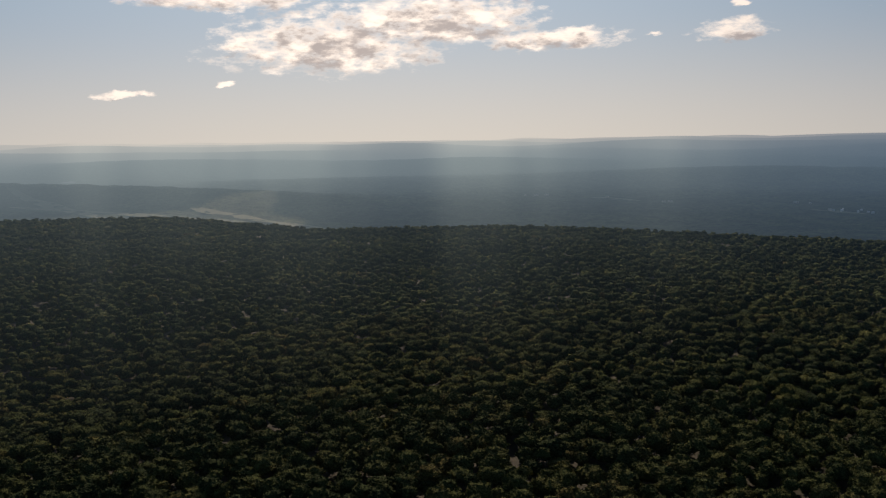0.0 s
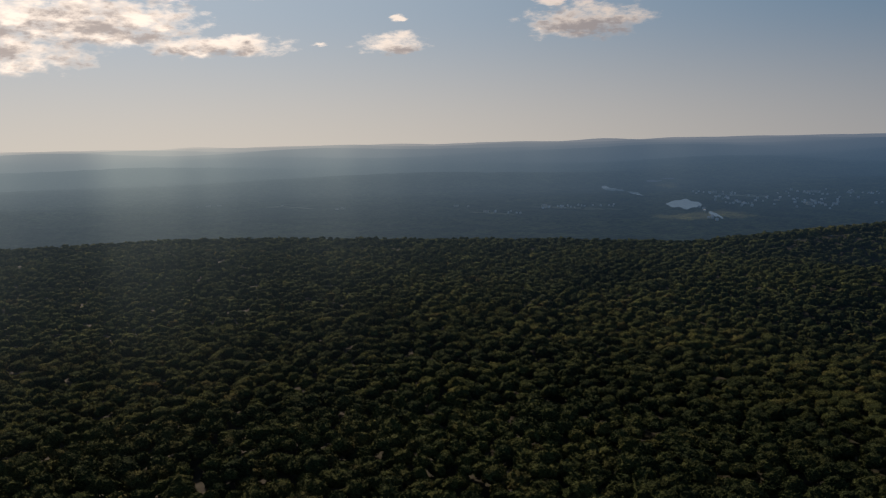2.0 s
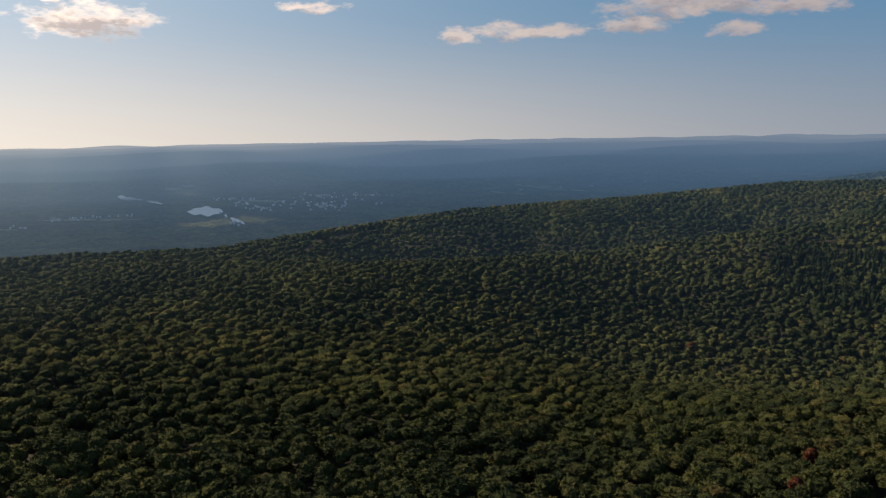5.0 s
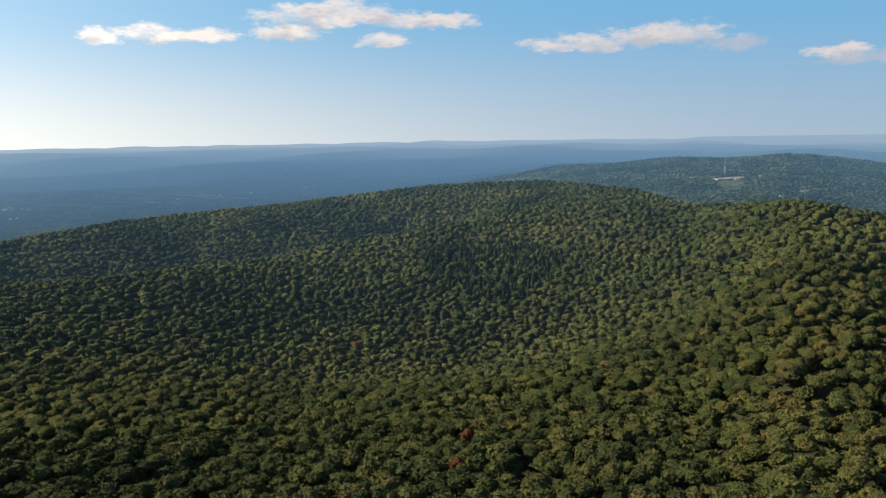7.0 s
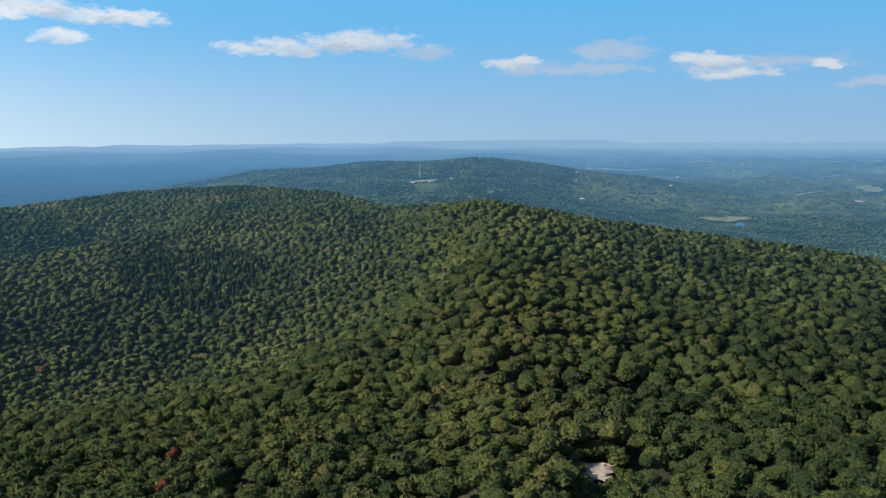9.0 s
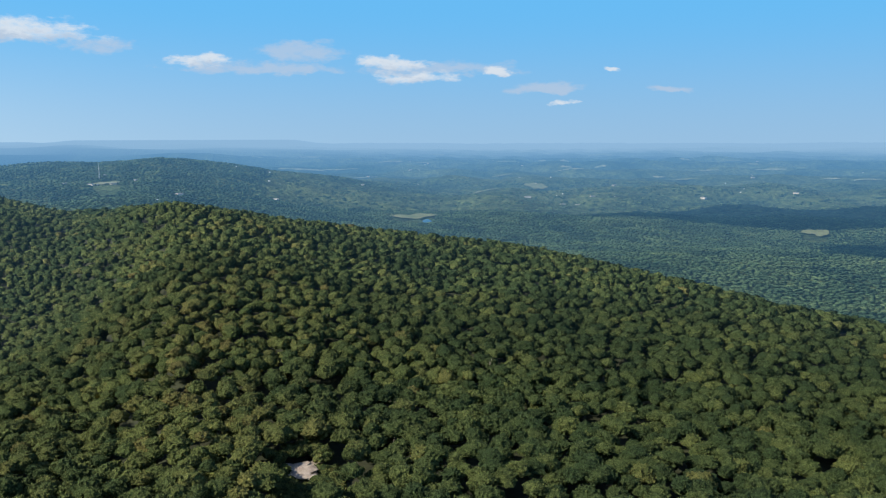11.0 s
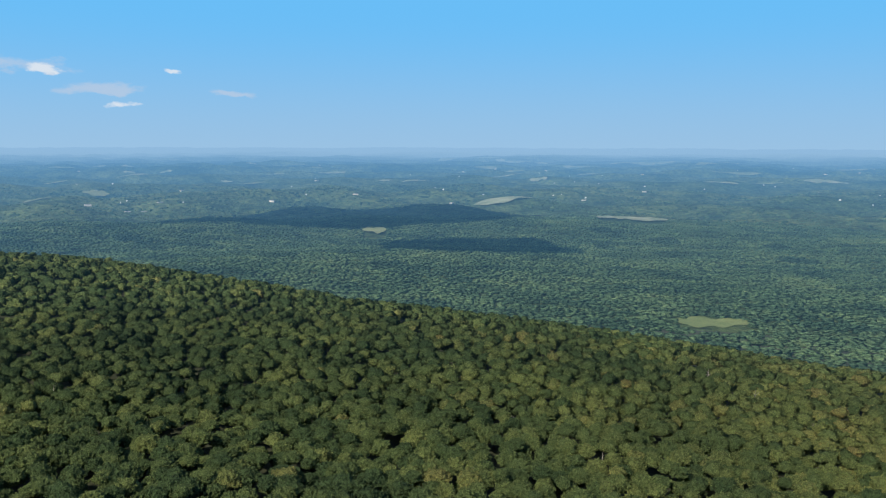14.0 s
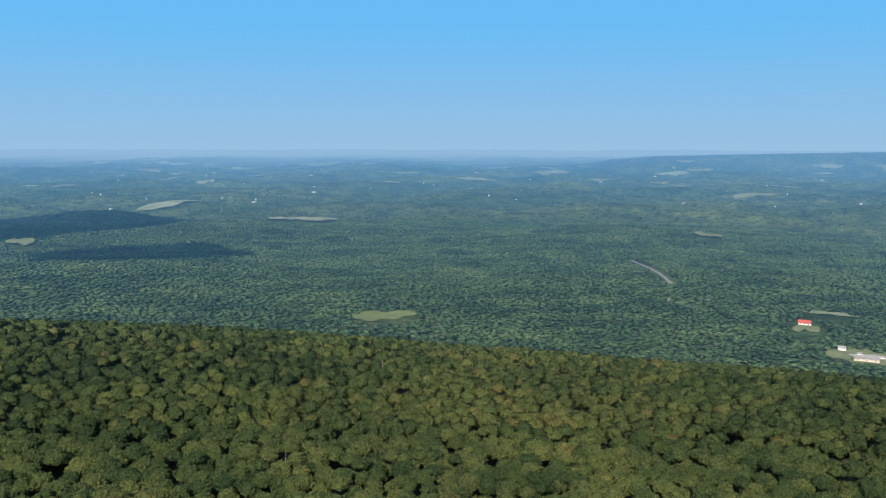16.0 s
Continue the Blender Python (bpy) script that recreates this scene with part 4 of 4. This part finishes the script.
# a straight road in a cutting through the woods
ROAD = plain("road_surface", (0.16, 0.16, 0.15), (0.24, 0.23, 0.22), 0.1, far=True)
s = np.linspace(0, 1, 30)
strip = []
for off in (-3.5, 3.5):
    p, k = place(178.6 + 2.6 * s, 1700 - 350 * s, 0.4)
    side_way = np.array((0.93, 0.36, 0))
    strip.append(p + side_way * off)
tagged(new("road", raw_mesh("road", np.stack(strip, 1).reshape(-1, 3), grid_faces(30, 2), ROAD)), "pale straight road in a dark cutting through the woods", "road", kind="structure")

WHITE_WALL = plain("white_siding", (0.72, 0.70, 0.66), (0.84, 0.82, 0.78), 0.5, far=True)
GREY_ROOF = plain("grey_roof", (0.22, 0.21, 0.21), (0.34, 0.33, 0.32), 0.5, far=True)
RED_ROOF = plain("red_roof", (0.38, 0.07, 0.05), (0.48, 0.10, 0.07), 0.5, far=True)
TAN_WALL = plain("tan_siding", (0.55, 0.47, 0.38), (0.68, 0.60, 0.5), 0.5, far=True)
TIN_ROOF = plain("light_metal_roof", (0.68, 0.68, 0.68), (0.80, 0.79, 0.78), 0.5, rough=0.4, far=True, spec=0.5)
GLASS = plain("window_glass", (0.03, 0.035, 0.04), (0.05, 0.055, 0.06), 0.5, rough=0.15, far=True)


def box(bm, x0, x1, y0, y1, z0, z1):
    v = [bm.verts.new((x, y, z)) for z in (z0, z1) for x, y in ((x0, y0), (x1, y0), (x1, y1), (x0, y1))]
    for f in ((3, 2, 1, 0), (4, 5, 6, 7), (0, 1, 5, 4), (1, 2, 6, 5), (2, 3, 7, 6), (3, 0, 4, 7)):
        bm.faces.new([v[i] for i in f])


def house(name, long, deep, high, rise, wall, roof, label, category, group="", panes=3):
    """A gabled house: wall, roof with eaves, windows and a door."""
    thing = tagged(new(name), label, category, group)
    bm = bmesh.new()
    box(bm, -long / 2, long / 2, -deep / 2, deep / 2, -3, high)
    for s in (-1, 1):
        x = s * long / 2
        a = [bm.verts.new((x, -deep / 2, high)), bm.verts.new((x, deep / 2, high)), bm.verts.new((x, 0, high + rise))]
        bm.faces.new(a if s > 0 else a[::-1])
    part("wall", bm, wall, thing)
    bm = bmesh.new()
    e, t = 0.6, 0.25
    sec = [(-deep / 2 - e, high - e * rise / deep * 2), (0, high + rise), (deep / 2 + e, high - e * rise / deep * 2)]
    lo = [[bm.verts.new((x, y, z + 0.02)) for y, z in sec] for x in (-long / 2 - e, long / 2 + e)]
    hi = [[bm.verts.new((x, y, z + t)) for y, z in sec] for x in (-long / 2 - e, long / 2 + e)]
    for k in (0, 1):
        bm.faces.new((lo[0][k], lo[0][k + 1], lo[1][k + 1], lo[1][k]))
        bm.faces.new((hi[0][k], hi[1][k], hi[1][k + 1], hi[0][k + 1]))
        for q in (0, 1):
            bm.faces.new((lo[q][k], hi[q][k], hi[q][k + 1], lo[q][k + 1]))
    for k in (0, 2):
        bm.faces.new((lo[0][k], lo[1][k], hi[1][k], hi[0][k]))
    part("roof", bm, roof, thing)
    for s in (-1, 1):
        for k in range(panes):
            x = (k + 0.5) / panes * long - long / 2
            bm = bmesh.new()
            y = s * deep / 2
            box(bm, x - 0.55, x + 0.55, min(y, y + s * 0.06), max(y, y + s * 0.06), high * 0.45, high * 0.45 + 1.3)
            part("window", bm, GLASS, thing)
    return thing


def put(az, r, turn, size=0.85, up=0.0):
    p, k = stand(az, r)
    return Matrix.Translation(p + Vector((0, 0, up * k))) @ Matrix.Rotation(radians(turn), 4, "Z") @ Matrix.Scale(k * size, 4)


barn = house("barn", 17, 9, 4.0, 3.6, WHITE_WALL, RED_ROOF, "long white barn with a bright red roof in a grassy clearing", "barn")
barn.matrix_basis = put(189.4, sight(189.4, 11.16), -15)
farmhouse = house("farmhouse", 13, 8, 5.5, 3.0, WHITE_WALL, GREY_ROOF, "white farmhouse with a grey roof beside the woods", "house", "farm buildings")
farmhouse.matrix_basis = put(191.6, sight(191.6, 12.5), -10, 0.6)
for az_i, dip_i, turn, size in ((179.5, 11.0, 10, 0.6), (181.1, 10.1, 40, 0.4), (178.0, 11.6, 80, 0.4), (192.6, 12.7, -10, 0.65), (193.8, 12.8, -5, 0.75), (190.2, 12.6, 30, 0.45), (188.3, 12.0, 20, 0.4), (194.7, 12.9, 60, 0.7)):
    copy_thing(farmhouse, put(az_i, sight(az_i, dip_i), turn, size))
shed = house("shed", 30, 12, 4.5, 2.0, TAN_WALL, GREY_ROOF, "long low tan shed with a light grey roof", "shed", "farm buildings")
shed.matrix_basis = put(193.0, sight(193.0, 13.0), -12, 0.8)

g = np.random.RandomState(31)
cottage = house("house", 12, 8, 5.0, 2.6, WHITE_WALL, TIN_ROOF, "small white house of the far valley town", "house", "houses of the town", panes=2)
hall = house("hall", 34, 16, 7, 2.0, TAN_WALL, GREY_ROOF, "large pale low-roofed hall in the far valley town", "building", "halls of the town", panes=5)
n_house = n_hall = 0
# rows of houses: bearing and dip at both ends, how many, how far they stray
STREETS = [(28.3, 5.08, 33.2, 4.9, 20, 0.05), (37.6, 4.0, 40.8, 4.15, 14, 0.05), (39.3, 4.25, 41.8, 5.0, 30, 0.13), (43.0, 4.05, 49.8, 3.98, 30, 0.07), (44.0, 4.5, 46.6, 4.85, 24, 0.17), (38.5, 5.0, 39.5, 5.9, 9, 0.06)]
STREETS += [(24.5, 5.3, 27.4, 5.43, 9, 0.04), (46.0, 4.3, 49.0, 4.6, 9, 0.2), (41.5, 4.4, 44.0, 4.5, 12, 0.2)]
for i, row in enumerate([w for w in STREETS for _ in range(w[4])]):
    u = g.uniform()
    az_i = row[0] + (row[2] - row[0]) * u + g.normal(0, 0.12)
    dip_i = row[1] + (row[3] - row[1]) * u + g.normal(0, row[5])
    big = g.uniform() < 0.07
    m = put(az_i, sight(az_i, max(dip_i, 3.3)), g.uniform(0, 180), g.uniform(0.6, 1.1), 8.0)
    if big:
        if n_hall:
            copy_thing(hall, m)
        else:
            hall.matrix_basis = m
        n_hall += 1
    else:
        if n_house:
            copy_thing(cottage, m)
        else:
            cottage.matrix_basis = m
        n_house += 1
for i in range(110):
    az_i, dip_i = g.uniform(92, 194), g.uniform(1.5, 4.2)
    copy_thing(cottage if g.uniform() < 0.75 else hall, put(az_i, sight(az_i, dip_i), g.uniform(0, 180), g.uniform(0.4, 0.7)))["group"] = "houses scattered over the lowland"
for az_i, dip_i in ((6.3, 4.42), (7.0, 4.4), (5.6, 4.42), (11.0, 4.55), (14.6, 4.88), (15.0, 4.86), (22.6, 4.85), (23.4, 4.9), (61.0, 3.55), (58.4, 3.75), (63.0, 3.5), (66.5, 3.2), (94.7, 2.88), (110.8, 2.6), (121.1, 1.9), (114.6, 1.85), (123.8, 4.5), (124.8, 4.52), (122.0, 3.1), (91.9, 2.8)):
    copy_thing(hall, put(az_i, sight(az_i, dip_i), g.uniform(0, 180), 0.55, 6.0 if az_i < 80 else 0.0))["group"] = "large halls among woods and fields"


# ---- unseen clouds added above the view to shade the valley and the lowland ----
CLOUD = plain("cloud_grey", (0.80, 0.80, 0.82), (0.90, 0.90, 0.91), 0.004, rough=1.0)


def lump(centre, size, detail, seed, swell):
    """A bumpy closed blob with a flatter underside: corners, triangles."""
    bm = bmesh.new()
    bmesh.ops.create_icosphere(bm, subdivisions=detail, radius=1)
    co = np.array([v.co[:] for v in bm.verts])
    tri = np.array([[v.index for v in f.verts] for f in bm.faces])
    bm.free()
    q = np.array([noise.fractal(Vector(c) * 1.5 + Vector((seed * 7.3, seed * 3.1, 0)), 0.9, 2.0, 5) for c in co])
    flat = np.where(co[:, 2] < 0, 0.45, 1.0)
    co = co * (1 + 0.36 * q)[:, None] * swell
    co[:, 2] *= flat
    return co * size + centre, tri


def overhead(shade_az, shade_r, across, along, high, seed):
    p, k = place(np.array([shade_az]), np.array([shade_r]))
    c = p[0] + np.array(SUN_DIR) / SUN_DIR.z * high
    a = radians(shade_az)
    turn = np.array([(math.cos(a), -math.sin(a), 0), (math.sin(a), math.cos(a), 0), (0, 0, 1.0)])
    co, tri = lump((0, 0, 0), np.array((across, along, 40.0)), 4, seed, 1.0)
    thing = tagged(new("cloud"), "unseen cloud placed above the view to cast shade", "cloud", "clouds in the sky")
    part("billow", raw_mesh("billow", co @ turn + c, tri, CLOUD, True), None, thing)


# these three cast the cloud shadows on the lowland
overhead(139.5, 2520, 400, 250, 900, 3)
overhead(128.0, 2480, 260, 110, 900, 5)
overhead(146.5, 1880, 215, 125, 900, 4)
# this one and those below are added only to darken the valley
overhead(52.0, 4300, 900, 800, 2600, 21)
for shade_az, shade_r, across, along in ((-24, 4900, 1300, 600), (46, 2500, 800, 300), (12, 3700, 1350, 1100), (30, 6500, 1000, 350), (-5, 9000, 1500, 300), (52, 6500, 900, 500), (66, 6500, 1100, 850), (82, 9000, 800, 650), (40, 12000, 1500, 350)):
    overhead(shade_az, shade_r, across, along, 2600, int(shade_r))
